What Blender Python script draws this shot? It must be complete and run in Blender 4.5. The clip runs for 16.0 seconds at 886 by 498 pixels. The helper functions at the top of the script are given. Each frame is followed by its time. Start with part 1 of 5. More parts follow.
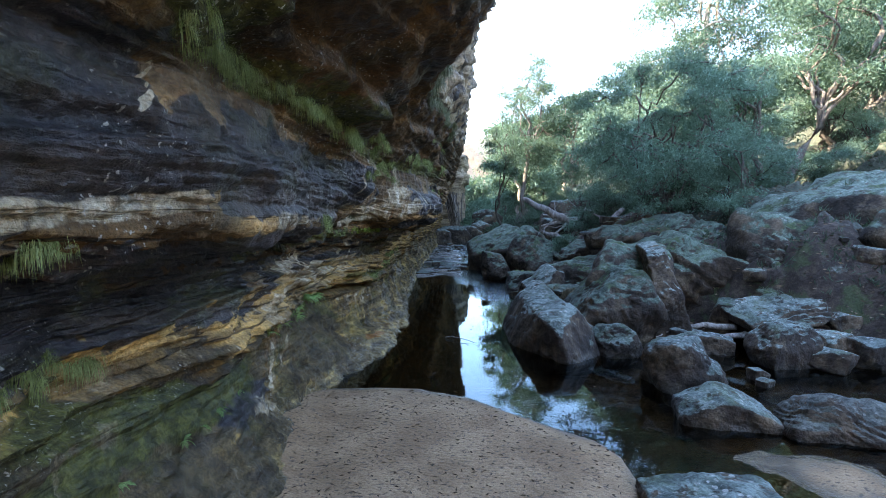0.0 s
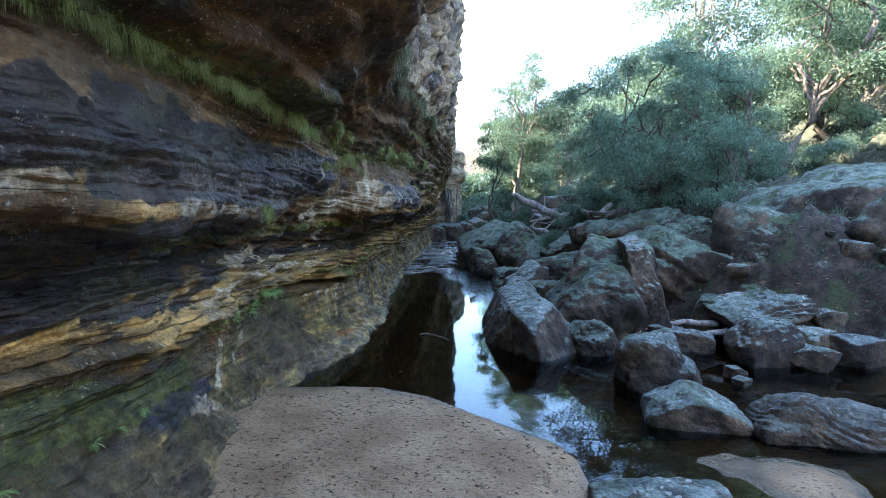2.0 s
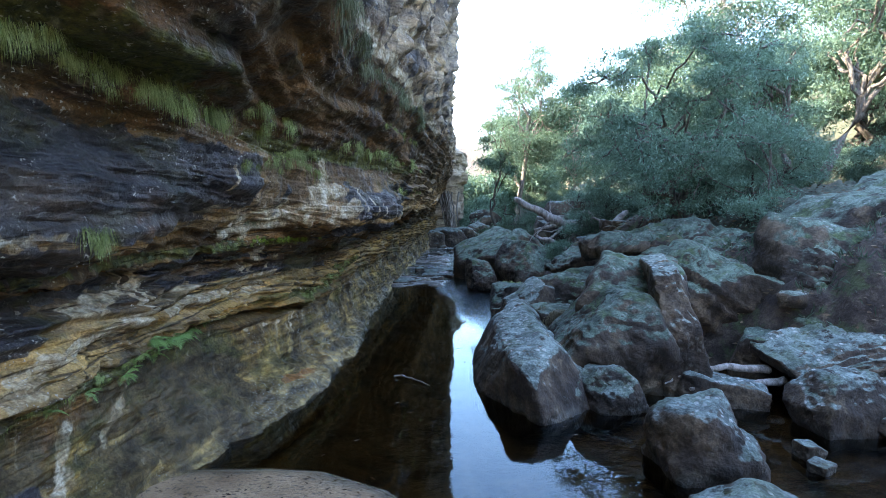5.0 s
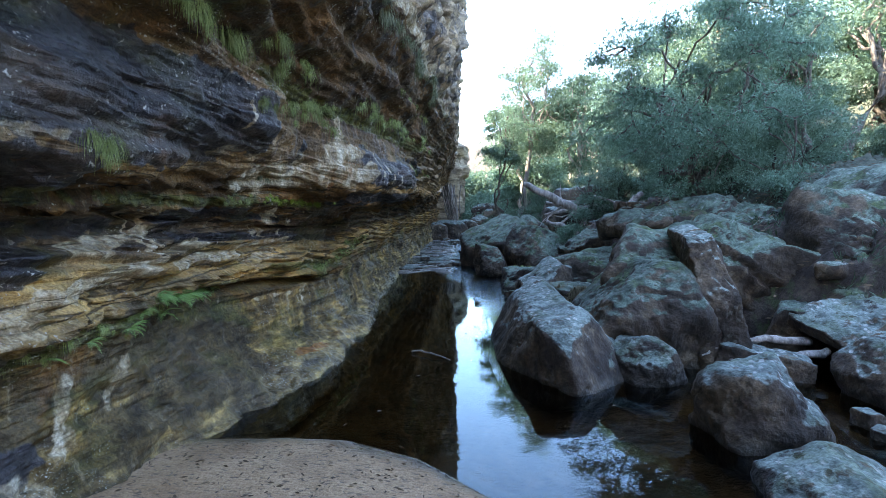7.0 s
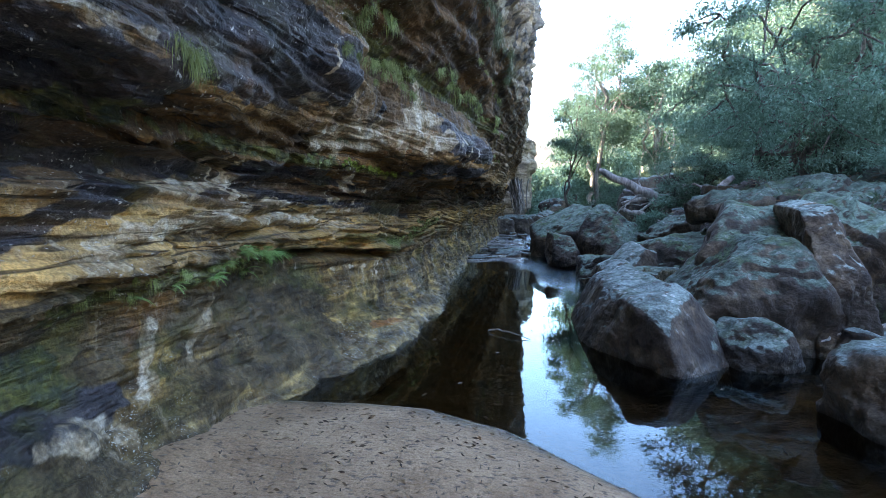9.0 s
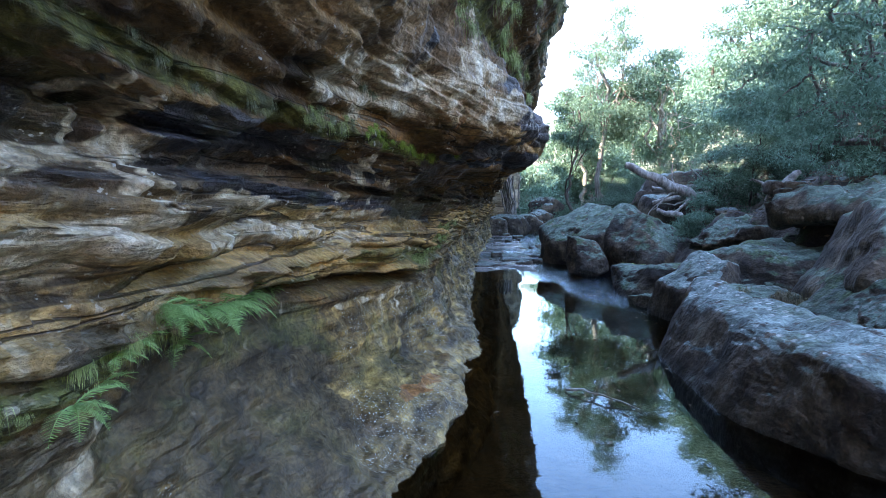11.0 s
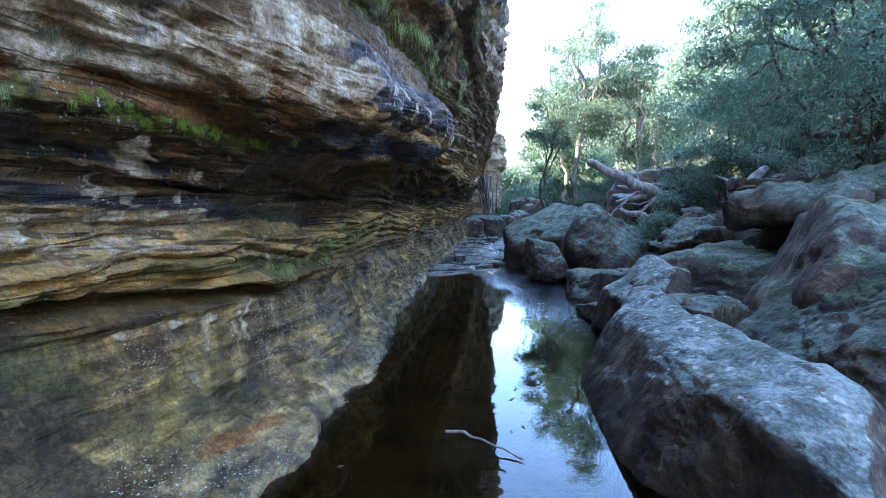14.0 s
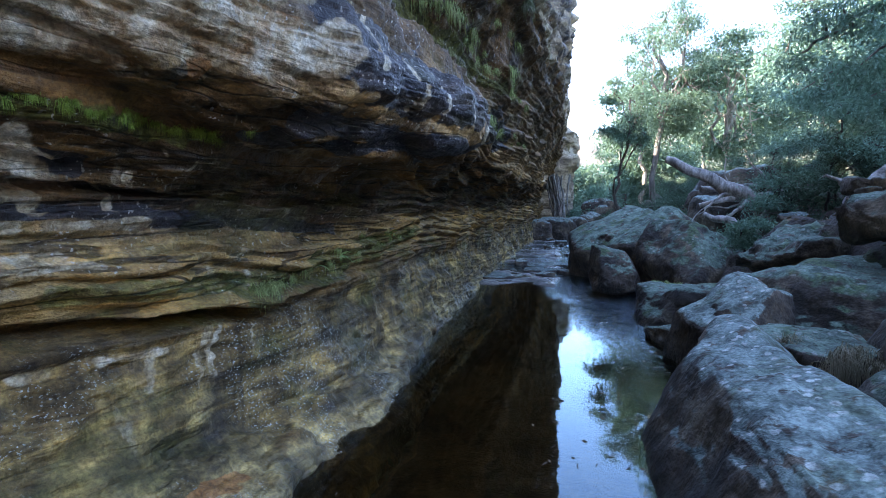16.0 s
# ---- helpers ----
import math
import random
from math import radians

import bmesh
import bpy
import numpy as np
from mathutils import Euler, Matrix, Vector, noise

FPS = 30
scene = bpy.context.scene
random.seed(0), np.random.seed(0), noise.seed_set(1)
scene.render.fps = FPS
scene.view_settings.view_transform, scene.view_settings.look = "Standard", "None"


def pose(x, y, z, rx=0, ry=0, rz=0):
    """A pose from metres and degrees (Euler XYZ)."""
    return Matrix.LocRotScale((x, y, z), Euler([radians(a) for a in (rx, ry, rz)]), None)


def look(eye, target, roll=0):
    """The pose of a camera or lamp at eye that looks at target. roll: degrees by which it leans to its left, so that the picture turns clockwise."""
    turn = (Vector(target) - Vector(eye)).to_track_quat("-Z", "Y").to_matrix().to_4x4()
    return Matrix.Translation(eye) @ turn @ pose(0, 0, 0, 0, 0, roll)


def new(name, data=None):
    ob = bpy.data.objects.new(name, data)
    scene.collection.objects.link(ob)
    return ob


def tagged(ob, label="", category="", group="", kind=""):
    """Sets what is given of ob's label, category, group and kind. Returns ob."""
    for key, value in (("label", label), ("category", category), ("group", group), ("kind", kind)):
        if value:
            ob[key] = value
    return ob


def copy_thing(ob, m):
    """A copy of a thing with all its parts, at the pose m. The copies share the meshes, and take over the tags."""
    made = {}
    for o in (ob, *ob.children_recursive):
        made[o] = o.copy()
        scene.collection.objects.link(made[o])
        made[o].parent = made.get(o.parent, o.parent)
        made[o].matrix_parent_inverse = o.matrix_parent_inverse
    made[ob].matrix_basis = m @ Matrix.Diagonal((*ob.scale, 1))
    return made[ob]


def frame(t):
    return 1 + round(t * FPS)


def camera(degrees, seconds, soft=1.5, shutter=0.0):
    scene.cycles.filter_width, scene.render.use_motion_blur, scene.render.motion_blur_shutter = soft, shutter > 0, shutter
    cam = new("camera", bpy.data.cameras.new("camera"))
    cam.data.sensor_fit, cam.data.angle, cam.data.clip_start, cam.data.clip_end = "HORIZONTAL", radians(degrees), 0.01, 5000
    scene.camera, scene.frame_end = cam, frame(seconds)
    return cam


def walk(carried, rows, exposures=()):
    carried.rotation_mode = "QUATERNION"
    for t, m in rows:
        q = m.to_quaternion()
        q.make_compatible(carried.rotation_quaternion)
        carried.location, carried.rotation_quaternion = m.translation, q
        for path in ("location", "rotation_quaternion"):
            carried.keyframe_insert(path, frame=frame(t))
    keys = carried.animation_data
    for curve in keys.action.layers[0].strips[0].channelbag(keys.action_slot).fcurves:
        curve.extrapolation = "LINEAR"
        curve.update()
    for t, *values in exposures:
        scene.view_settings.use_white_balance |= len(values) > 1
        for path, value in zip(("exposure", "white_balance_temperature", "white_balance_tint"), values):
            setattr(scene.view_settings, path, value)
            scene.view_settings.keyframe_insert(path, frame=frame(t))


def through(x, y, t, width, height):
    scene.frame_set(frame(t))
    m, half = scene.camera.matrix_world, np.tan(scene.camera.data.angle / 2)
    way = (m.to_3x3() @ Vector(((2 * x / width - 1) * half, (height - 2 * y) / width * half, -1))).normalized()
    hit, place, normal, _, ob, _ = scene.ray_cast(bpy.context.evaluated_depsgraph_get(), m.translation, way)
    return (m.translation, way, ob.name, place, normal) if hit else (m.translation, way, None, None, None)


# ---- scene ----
cam = camera(80.3, 16.0, 0.75)
METRES, EYE, TILT, LEAN, TURN = 12.0, 2.58, -4.3, 0.0, 0.0
ROWS = [
    (0.0, 0.0, 0.0, 0.0, 0.0, 0.0, -0.0),
    (0.5, -0.0249, -0.0041, -0.0011, 0.03, -0.02, -0.06),
    (1.0, -0.0342, -0.0071, -0.0047, 0.15, -0.05, -0.11),
    (1.5, -0.0228, -0.0071, -0.0093, 0.22, -0.15, -0.11),
    (2.0, 0.045, 0.0237, -0.005, 0.23, -0.24, 0.05),
    (2.5, 0.0995, 0.0718, 0.0029, 0.43, -0.33, 0.08),
    (3.0, 0.1332, 0.1188, 0.0106, 0.63, -0.35, 0.05),
    (3.5, 0.1278, 0.1606, 0.018, 0.82, -0.36, -0.14),
    (4.0, 0.0908, 0.1732, 0.0209, 0.96, -0.23, -0.35),
    (6.5, 0.0633, 0.2218, -0.0011, 0.51, -0.08, -0.35),
    (7.0, 0.0478, 0.2273, -0.0193, 0.5, -0.1, -0.36),
    (7.5, 0.0437, 0.2308, -0.0327, 0.54, -0.09, -0.36),
    (8.0, 0.0449, 0.2376, -0.0448, 0.61, -0.06, -0.32),
    (8.5, 0.0353, 0.2389, -0.0517, 3.03, -0.07, -0.6),
    (9.0, 0.0278, 0.2558, -0.0511, 7.28, -0.15, -1.09),
    (11.5, -0.0825, 0.4874, -0.0318, 4.11, -0.25, -0.92),
    (12.0, -0.0894, 0.5069, -0.0319, 4.12, -0.22, -0.91),
    (12.5, -0.0552, 0.528, -0.0311, 3.97, -0.19, -0.8),
    (13.0, -0.0269, 0.5332, -0.0332, 3.79, -0.15, -0.75),
    (13.5, 0.0022, 0.5312, -0.0314, 3.85, -0.1, -0.72),
    (14.0, 0.0237, 0.5389, -0.0283, 3.85, -0.12, -0.71),
    (14.5, 0.0418, 0.5895, -0.0222, 3.76, -0.16, -0.69),
    (15.0, 0.0622, 0.6222, -0.0176, 4.83, -0.15, -0.8),
    (15.5, 0.0597, 0.625, -0.0172, 10.58, -0.24, -1.49),
    (16.0, 0.0508, 0.6253, -0.0165, 11.76, -0.29, -1.66),
]
walk(cam, [(t, pose(0, 0, EYE, TILT, LEAN, TURN) @ pose(METRES * x, METRES * y, METRES * z, 90 + pitch, roll, yaw)) for t, x, y, z, yaw, pitch, roll in ROWS],
     exposures=[(0.0, 3.70, 7600, 15), (3.0, 3.92, 7600, 15), (4.0, 3.94, 7600, 15), (7.0, 4.0, 7550, 15), (9.0, 4.08, 7450, 16), (11.5, 4.34, 7100, 19), (14.5, 4.32, 7000, 20), (15.5, 4.28, 6950, 20), (16.0, 4.0, 6900, 20)])

# ---- world, sun, light ----
world = bpy.data.worlds.new("sky")
scene.world = world
world.use_nodes = True
_wn, _wl = world.node_tree.nodes, world.node_tree.links
_sky = _wn.new("ShaderNodeTexSky")
_sky.sky_type, _sky.sun_disc = "NISHITA", False
SUN_EL, SUN_DIR = radians(38), radians(-96)      # height, and compass turn from +y towards +x
_sky.sun_elevation, _sky.sun_rotation = SUN_EL, SUN_DIR
_sky.air_density, _sky.dust_density, _sky.ozone_density = 1.0, 0.2, 3.5
_wl.new(_sky.outputs[0], _wn["Background"].inputs[0])
_wn["Background"].inputs[1].default_value = 0.15
sun = new("sun", bpy.data.lights.new("sun", "SUN"))
sun.data.energy, sun.data.angle, sun.data.color = 3.2, radians(0.6), (1.0, 0.93, 0.82)
_sv = Vector((math.sin(SUN_DIR) * math.cos(SUN_EL), math.cos(SUN_DIR) * math.cos(SUN_EL), math.sin(SUN_EL)))
sun.matrix_world = look(_sv * 60, (0, 0, 0))

# ---- noise and mesh helpers ----
_rng = np.random.RandomState(7)
_perm = np.concatenate([_rng.permutation(256)] * 3)
_vals = _rng.uniform(-1, 1, 256)


def vnoise(p):
    """Smooth value noise in -1..1 for an (N, 3) array."""
    p = np.asarray(p, float)
    i = np.floor(p).astype(int)
    f = p - i
    f = f * f * f * (f * (f * 6 - 15) + 10)
    i &= 255
    out = 0
    for dx in (0, 1):
        wx = f[:, 0] if dx else 1 - f[:, 0]
        for dy in (0, 1):
            wy = f[:, 1] if dy else 1 - f[:, 1]
            for dz in (0, 1):
                wz = f[:, 2] if dz else 1 - f[:, 2]
                h = _perm[_perm[_perm[(i[:, 0] + dx) & 255] + ((i[:, 1] + dy) & 255)] + ((i[:, 2] + dz) & 255)]
                out = out + wx * wy * wz * _vals[h]
    return out


def fbm(p, octaves=4, gain=0.5):
    p = np.asarray(p, float)
    total, amp = np.zeros(len(p)), 1.0
    for k in range(octaves):
        total += amp * vnoise(p * 2.03 ** k + 17.3 * k)
        amp *= gain
    return total


def smooth(a, b, x):
    t = np.clip((x - a) / (b - a), 0, 1)
    return t * t * (3 - 2 * t)


def mesh_of(name, verts, faces, material, parent=None, soft=True, label=""):
    """One mesh object from arrays of vertices and faces."""
    me = bpy.data.meshes.new(name)
    me.from_pydata(np.asarray(verts).tolist(), [], [tuple(f) for f in np.asarray(faces).tolist()] if not isinstance(faces, list) else faces)
    me.materials.append(material)
    if soft:
        me.polygons.foreach_set("use_smooth", np.ones(len(me.polygons), bool))
    me.update()
    ob = new(name, me)
    if parent:
        ob.parent = parent
    if label:
        ob["label"] = label
    return ob


def grid_faces(n, m):
    """Quads of an n x m grid of vertices stored row by row."""
    a = (np.arange(n - 1)[:, None] * m + np.arange(m - 1)[None, :]).ravel()
    return np.stack([a, a + 1, a + m + 1, a + m], 1)


def empty_at(name, x, y, z, rz=0.0):
    ob = new(name)
    ob.empty_display_size = 0.1
    ob.matrix_basis = pose(x, y, z, 0, 0, rz)
    return ob


class Shape:
    """Collects tubes and leaves into one mesh."""

    def __init__(self):
        self.v, self.f, self.n = [], [], 0

    def add(self, verts, faces):
        self.v.append(np.asarray(verts, float))
        self.f.append(np.asarray(faces, int) + self.n)
        self.n += len(verts)

    def tube(self, path, radii, sides=7, rough=0.0, seed=0):
        path = np.asarray(path, float)
        k = len(path)
        d = np.gradient(path, axis=0)
        d /= np.linalg.norm(d, axis=1)[:, None] + 1e-9
        ref = np.where(np.abs(d[:, 2:3]) > 0.9, np.array([[1.0, 0, 0]]), np.array([[0, 0, 1.0]]))
        u = np.cross(d, ref)
        u /= np.linalg.norm(u, axis=1)[:, None] + 1e-9
        w = np.cross(d, u)
        a = np.linspace(0, 2 * np.pi, sides, endpoint=False)
        ring = np.cos(a)[None, :, None] * u[:, None] + np.sin(a)[None, :, None] * w[:, None]
        r = np.asarray(radii, float)[:, None] * np.ones((1, sides))
        if rough:
            q = np.stack([np.repeat(np.arange(k) * 0.7, sides), np.tile(np.cos(a) * 1.3, k) + seed, np.tile(np.sin(a) * 1.3, k)], 1)
            r = r * (1 + rough * fbm(q, 2).reshape(k, sides))
        v = path[:, None] + ring * r[:, :, None]
        i = np.arange(k - 1)[:, None] * sides
        j = np.arange(sides)[None, :]
        f = np.stack([i + j, i + (j + 1) % sides, i + sides + (j + 1) % sides, i + sides + j], 2).reshape(-1, 4)
        self.add(v.reshape(-1, 3), f)

    def leaves(self, centres, directions, length, width, rng):
        """Lens-shaped leaves, folded a little along the midrib."""
        c = np.asarray(centres, float)
        d = np.asarray(directions, float)
        d /= np.linalg.norm(d, axis=1)[:, None] + 1e-9
        n = len(c)
        s = np.cross(d, rng.normal(size=(n, 3)))
        s /= np.linalg.norm(s, axis=1)[:, None] + 1e-9
        ln = (length * rng.uniform(0.6, 1.25, n))[:, None]
        wd = (width * rng.uniform(0.7, 1.2, n))[:, None]
        v = np.stack([c, c + d * ln * 0.45 + s * wd * 0.5, c + d * ln, c + d * ln * 0.45 - s * wd * 0.5], 1)
        f = np.arange(n)[:, None] * 4 + np.arange(4)[None]
        self.add(v.reshape(-1, 3), f)

    def build(self, name, material, parent=None, soft=True, label=""):
        return mesh_of(name, np.concatenate(self.v), np.concatenate(self.f), material, parent, soft, label)


# ---- materials ----
class Nodes:
    def __init__(self, name):
        self.mat = bpy.data.materials.new(name)
        self.mat.use_nodes = True
        self.t = self.mat.node_tree
        self.bsdf = self.t.nodes["Principled BSDF"]
        self.out = self.t.nodes["Material Output"]

    def node(self, kind, operation="", use_clamp=False, feature="", data_type="", blend_type="", interpolation_type="", attribute_name=""):
        n = self.t.nodes.new(kind)
        if operation:
            n.operation = operation
        if use_clamp:
            n.use_clamp = True
        if feature:
            n.feature = feature
        if data_type:
            n.data_type = data_type
        if blend_type:
            n.blend_type = blend_type
        if interpolation_type:
            n.interpolation_type = interpolation_type
        if attribute_name:
            n.attribute_name = attribute_name
        return n

    def put(self, socket, value):
        if isinstance(value, bpy.types.NodeSocket):
            self.t.links.new(value, socket)
        elif isinstance(value, (tuple, list)) and len(value) == 3 and socket.type == "RGBA":
            socket.default_value = (*value, 1)
        else:
            socket.default_value = value

    def position(self, scale=(1, 1, 1)):
        g = self.node("ShaderNodeNewGeometry")
        m = self.node("ShaderNodeVectorMath", operation="MULTIPLY")
        self.put(m.inputs[0], g.outputs["Position"])
        m.inputs[1].default_value = scale
        return m.outputs[0]

    def local(self, scale=(1, 1, 1)):
        g = self.node("ShaderNodeTexCoord")
        m = self.node("ShaderNodeVectorMath", operation="MULTIPLY")
        self.put(m.inputs[0], g.outputs["Object"])
        m.inputs[1].default_value = scale
        return m.outputs[0]

    def slanted(self, degrees, scale):
        m = self.node("ShaderNodeMapping")
        self.put(m.inputs[0], self.position())
        m.inputs["Rotation"].default_value = (radians(degrees), 0, 0)
        m.inputs["Scale"].default_value = scale
        return m.outputs[0]

    def noise(self, vector, scale, detail=5.0, rough=0.6, warp=0.0):
        n = self.node("ShaderNodeTexNoise")
        self.put(n.inputs["Vector"], vector)
        n.inputs["Scale"].default_value, n.inputs["Detail"].default_value = scale, detail
        n.inputs["Roughness"].default_value, n.inputs["Distortion"].default_value = rough, warp
        return n.outputs[0]

    def voronoi(self, vector, scale, feature="F1"):
        n = self.node("ShaderNodeTexVoronoi", feature=feature)
        self.put(n.inputs["Vector"], vector)
        n.inputs["Scale"].default_value = scale
        return n.outputs[0]

    def ramp(self, fac, stops):
        n = self.node("ShaderNodeValToRGB")
        if len(stops) <= 3 and stops[0][0] > 0:
            stops = [(0.5 + (q - 0.5) * 0.58, c) for q, c in stops]
        e = n.color_ramp.elements
        while len(e) < len(stops):
            e.new(0.5)
        for el, (p, c) in zip(e, stops):
            el.position = p
            el.color = (*c, 1) if isinstance(c, (tuple, list)) else (c, c, c, 1)
        self.put(n.inputs[0], fac)
        return n.outputs[0]

    def mix(self, fac, a, b, blend="MIX"):
        n = self.node("ShaderNodeMix", data_type="RGBA", blend_type=blend)
        self.put(n.inputs[0], fac)
        self.put(n.inputs[6], a)
        self.put(n.inputs[7], b)
        return n.outputs[2]

    def math(self, op, a, b=0.0, clamp=False):
        n = self.node("ShaderNodeMath", operation=op, use_clamp=clamp)
        self.put(n.inputs[0], a)
        self.put(n.inputs[1], b)
        return n.outputs[0]

    def attribute(self, name):
        return self.node("ShaderNodeAttribute", attribute_name=name).outputs["Fac"]

    def step(self, fac, lo, hi):
        n = self.node("ShaderNodeMapRange", interpolation_type="SMOOTHSTEP")
        self.put(n.inputs[0], fac)
        n.inputs[1].default_value, n.inputs[2].default_value = lo, hi
        return n.outputs[0]

    def bump(self, height, strength=0.4, distance=0.02, normal=None):
        n = self.node("ShaderNodeBump")
        n.inputs["Strength"].default_value, n.inputs["Distance"].default_value = strength, distance
        self.put(n.inputs["Height"], height)
        if normal:
            self.put(n.inputs["Normal"], normal)
        return n.outputs[0]

    def done(self, colour=None, rough=None, normal=None, spec=None):
        for key, v in (("Base Color", colour), ("Roughness", rough), ("Normal", normal), ("Specular IOR Level", spec)):
            if v is not None:
                self.put(self.bsdf.inputs[key], v)
        return self.mat


def cliff_material():
    k = Nodes("weathered_sandstone_cliff")
    p = k.position()
    band = k.attribute("strat")
    wob = k.noise(k.position((0.5, 0.5, 1.5)), 1.2, 3)
    s = k.math("ADD", band, k.math("MULTIPLY", k.math("SUBTRACT", wob, 0.5), 0.035))
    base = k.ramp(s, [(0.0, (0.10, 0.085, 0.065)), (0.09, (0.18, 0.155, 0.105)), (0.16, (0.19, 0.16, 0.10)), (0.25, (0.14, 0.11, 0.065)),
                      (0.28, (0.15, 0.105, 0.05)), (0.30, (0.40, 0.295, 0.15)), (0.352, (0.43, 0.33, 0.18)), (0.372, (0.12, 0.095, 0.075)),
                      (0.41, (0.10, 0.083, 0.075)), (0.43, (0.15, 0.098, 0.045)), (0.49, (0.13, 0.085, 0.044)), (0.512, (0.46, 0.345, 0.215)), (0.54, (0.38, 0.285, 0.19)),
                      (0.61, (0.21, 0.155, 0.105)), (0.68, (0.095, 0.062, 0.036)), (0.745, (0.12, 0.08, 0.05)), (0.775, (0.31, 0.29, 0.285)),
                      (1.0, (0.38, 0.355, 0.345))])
    thin = k.noise(k.position((0.45, 0.45, 4.2)), 2.4, 4, 0.55, 0.3)
    base = k.mix(k.ramp(band, [(0.0, 0.5), (0.48, 0.75), (0.53, 0.35), (0.63, 0.35), (0.7, 0.6), (1.0, 0.5)]), base, k.ramp(thin, [(0.3, (0.38, 0.35, 0.32)), (0.5, (1.0, 0.96, 0.88)), (0.7, (1.75, 1.6, 1.32))]), "MULTIPLY")
    tint = k.noise(k.position((0.5, 0.5, 0.8)), 1.7, 4, 0.6)
    base = k.mix(0.7, base, k.ramp(tint, [(0.28, (0.42, 0.39, 0.38)), (0.5, (1.0, 0.96, 0.88)), (0.72, (1.7, 1.5, 1.16))]), "MULTIPLY")
    base = k.mix(1.0, base, (1.12, 1.0, 0.84), "MULTIPLY")
    # thin dark partings between the beds
    part_v = k.node("ShaderNodeVectorMath", operation="ADD")
    k.put(part_v.inputs[0], k.position((0.35, 0.35, 5.0)))
    k.put(part_v.inputs[1], k.math("MULTIPLY", wob, 0.8))
    parting = k.noise(part_v.outputs[0], 1.5, 2, 0.5)
    parting = k.math("MULTIPLY", k.step(k.math("ABSOLUTE", k.math("SUBTRACT", parting, 0.5)), 0.030, 0.010), k.ramp(band, [(0.0, 0.15), (0.27, 0.2), (0.30, 0.8), (0.50, 0.7), (0.52, 0.0), (1.0, 0.0)]))
    base = k.mix(parting, base, (0.024, 0.018, 0.013))
    # the wet lower wall: flow marks along the dip, runs down the face
    lower = k.step(band, 0.285, 0.245)
    wash = k.noise(k.slanted(9, (0.8, 0.55, 3.4)), 2.0, 4, 0.55, 0.6)
    runs = k.noise(k.position((3.4, 3.4, 0.55)), 1.9, 3, 0.5, 0.5)
    base = k.mix(k.math("MULTIPLY", lower, 0.8), base, k.ramp(wash, [(0.3, (0.30, 0.28, 0.22)), (0.5, (0.9, 0.88, 0.78)), (0.7, (1.8, 1.75, 1.5))]), "MULTIPLY")
    base = k.mix(k.math("MULTIPLY", lower, 0.7), base, k.ramp(runs, [(0.32, (0.45, 0.42, 0.36)), (0.5, (0.95, 0.95, 0.9)), (0.68, (1.65, 1.65, 1.45))]), "MULTIPLY")
    frost = k.math("MULTIPLY", k.math("MULTIPLY", lower, k.step(k.noise(k.position((1, 1, 1.6)), 55, 2, 0.5), 0.60, 0.66)), k.step(k.noise(p, 1.1, 3), 0.48, 0.62))
    base = k.mix(frost, base, (0.50, 0.52, 0.47))
    # shapes edged a little raggedly
    ragged = k.math("MULTIPLY", k.math("SUBTRACT", k.noise(k.position((1, 1, 0.8)), 5.0, 5, 0.65), 0.5), 1.1)

    def mask(name, lo=0.36, hi=0.58):
        return k.step(k.math("ADD", k.attribute(name), ragged), lo, hi)
    # damp earth film
    base = k.mix(k.math("MULTIPLY", mask("earth", 0.35, 0.75), 0.85), base, k.ramp(k.noise(p, 5, 5, 0.6), [(0.3, (0.032, 0.023, 0.012)), (0.7, (0.13, 0.095, 0.05))]))
    # black mineral films running down the face, and shade painted into the hollow beds
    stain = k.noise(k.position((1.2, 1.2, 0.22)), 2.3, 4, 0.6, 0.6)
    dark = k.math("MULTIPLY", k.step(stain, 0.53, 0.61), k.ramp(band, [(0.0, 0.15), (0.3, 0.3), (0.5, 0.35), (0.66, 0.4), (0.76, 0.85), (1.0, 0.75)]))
    film_and_shade = k.math("MULTIPLY", mask("black"), k.ramp(k.noise(k.position((0.5, 0.5, 3.0)), 2.5, 4), [(0.3, 1.0), (0.7, 0.88)]))
    dark = k.math("MAXIMUM", dark, film_and_shade)
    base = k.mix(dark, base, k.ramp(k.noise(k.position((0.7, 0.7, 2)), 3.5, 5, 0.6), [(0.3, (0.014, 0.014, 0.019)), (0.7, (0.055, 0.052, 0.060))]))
    # rust and green films
    rust = k.math("MULTIPLY", k.step(k.noise(p, 0.9, 4), 0.62, 0.72), 0.4)
    rust = k.math("MAXIMUM", rust, k.math("MULTIPLY", mask("rust"), 0.85))
    base = k.mix(rust, base, k.ramp(k.noise(p, 12, 4), [(0.3, (0.20, 0.075, 0.02)), (0.7, (0.40, 0.17, 0.05))]))
    moss = k.math("MULTIPLY", k.step(k.noise(k.position((1, 1, 1.6)), 1.5, 5), 0.50, 0.64),
                  k.ramp(band, [(0.04, 0.0), (0.18, 0.30), (0.27, 0.5), (0.33, 0.25), (0.41, 0.4), (0.46, 0.1), (0.66, 0.25), (0.8, 0.0)]))
    moss = k.math("MAXIMUM", moss, k.math("MULTIPLY", mask("moss", 0.35, 0.7), 0.75))
    base = k.mix(moss, base, k.ramp(k.noise(p, 11, 4), [(0.35, (0.045, 0.055, 0.015)), (0.65, (0.14, 0.15, 0.035))]))
    # pale salt crusts and drips
    streak = k.noise(k.position((3.4, 3.4, 0.45)), 2.2, 3, 0.5, 0.4)
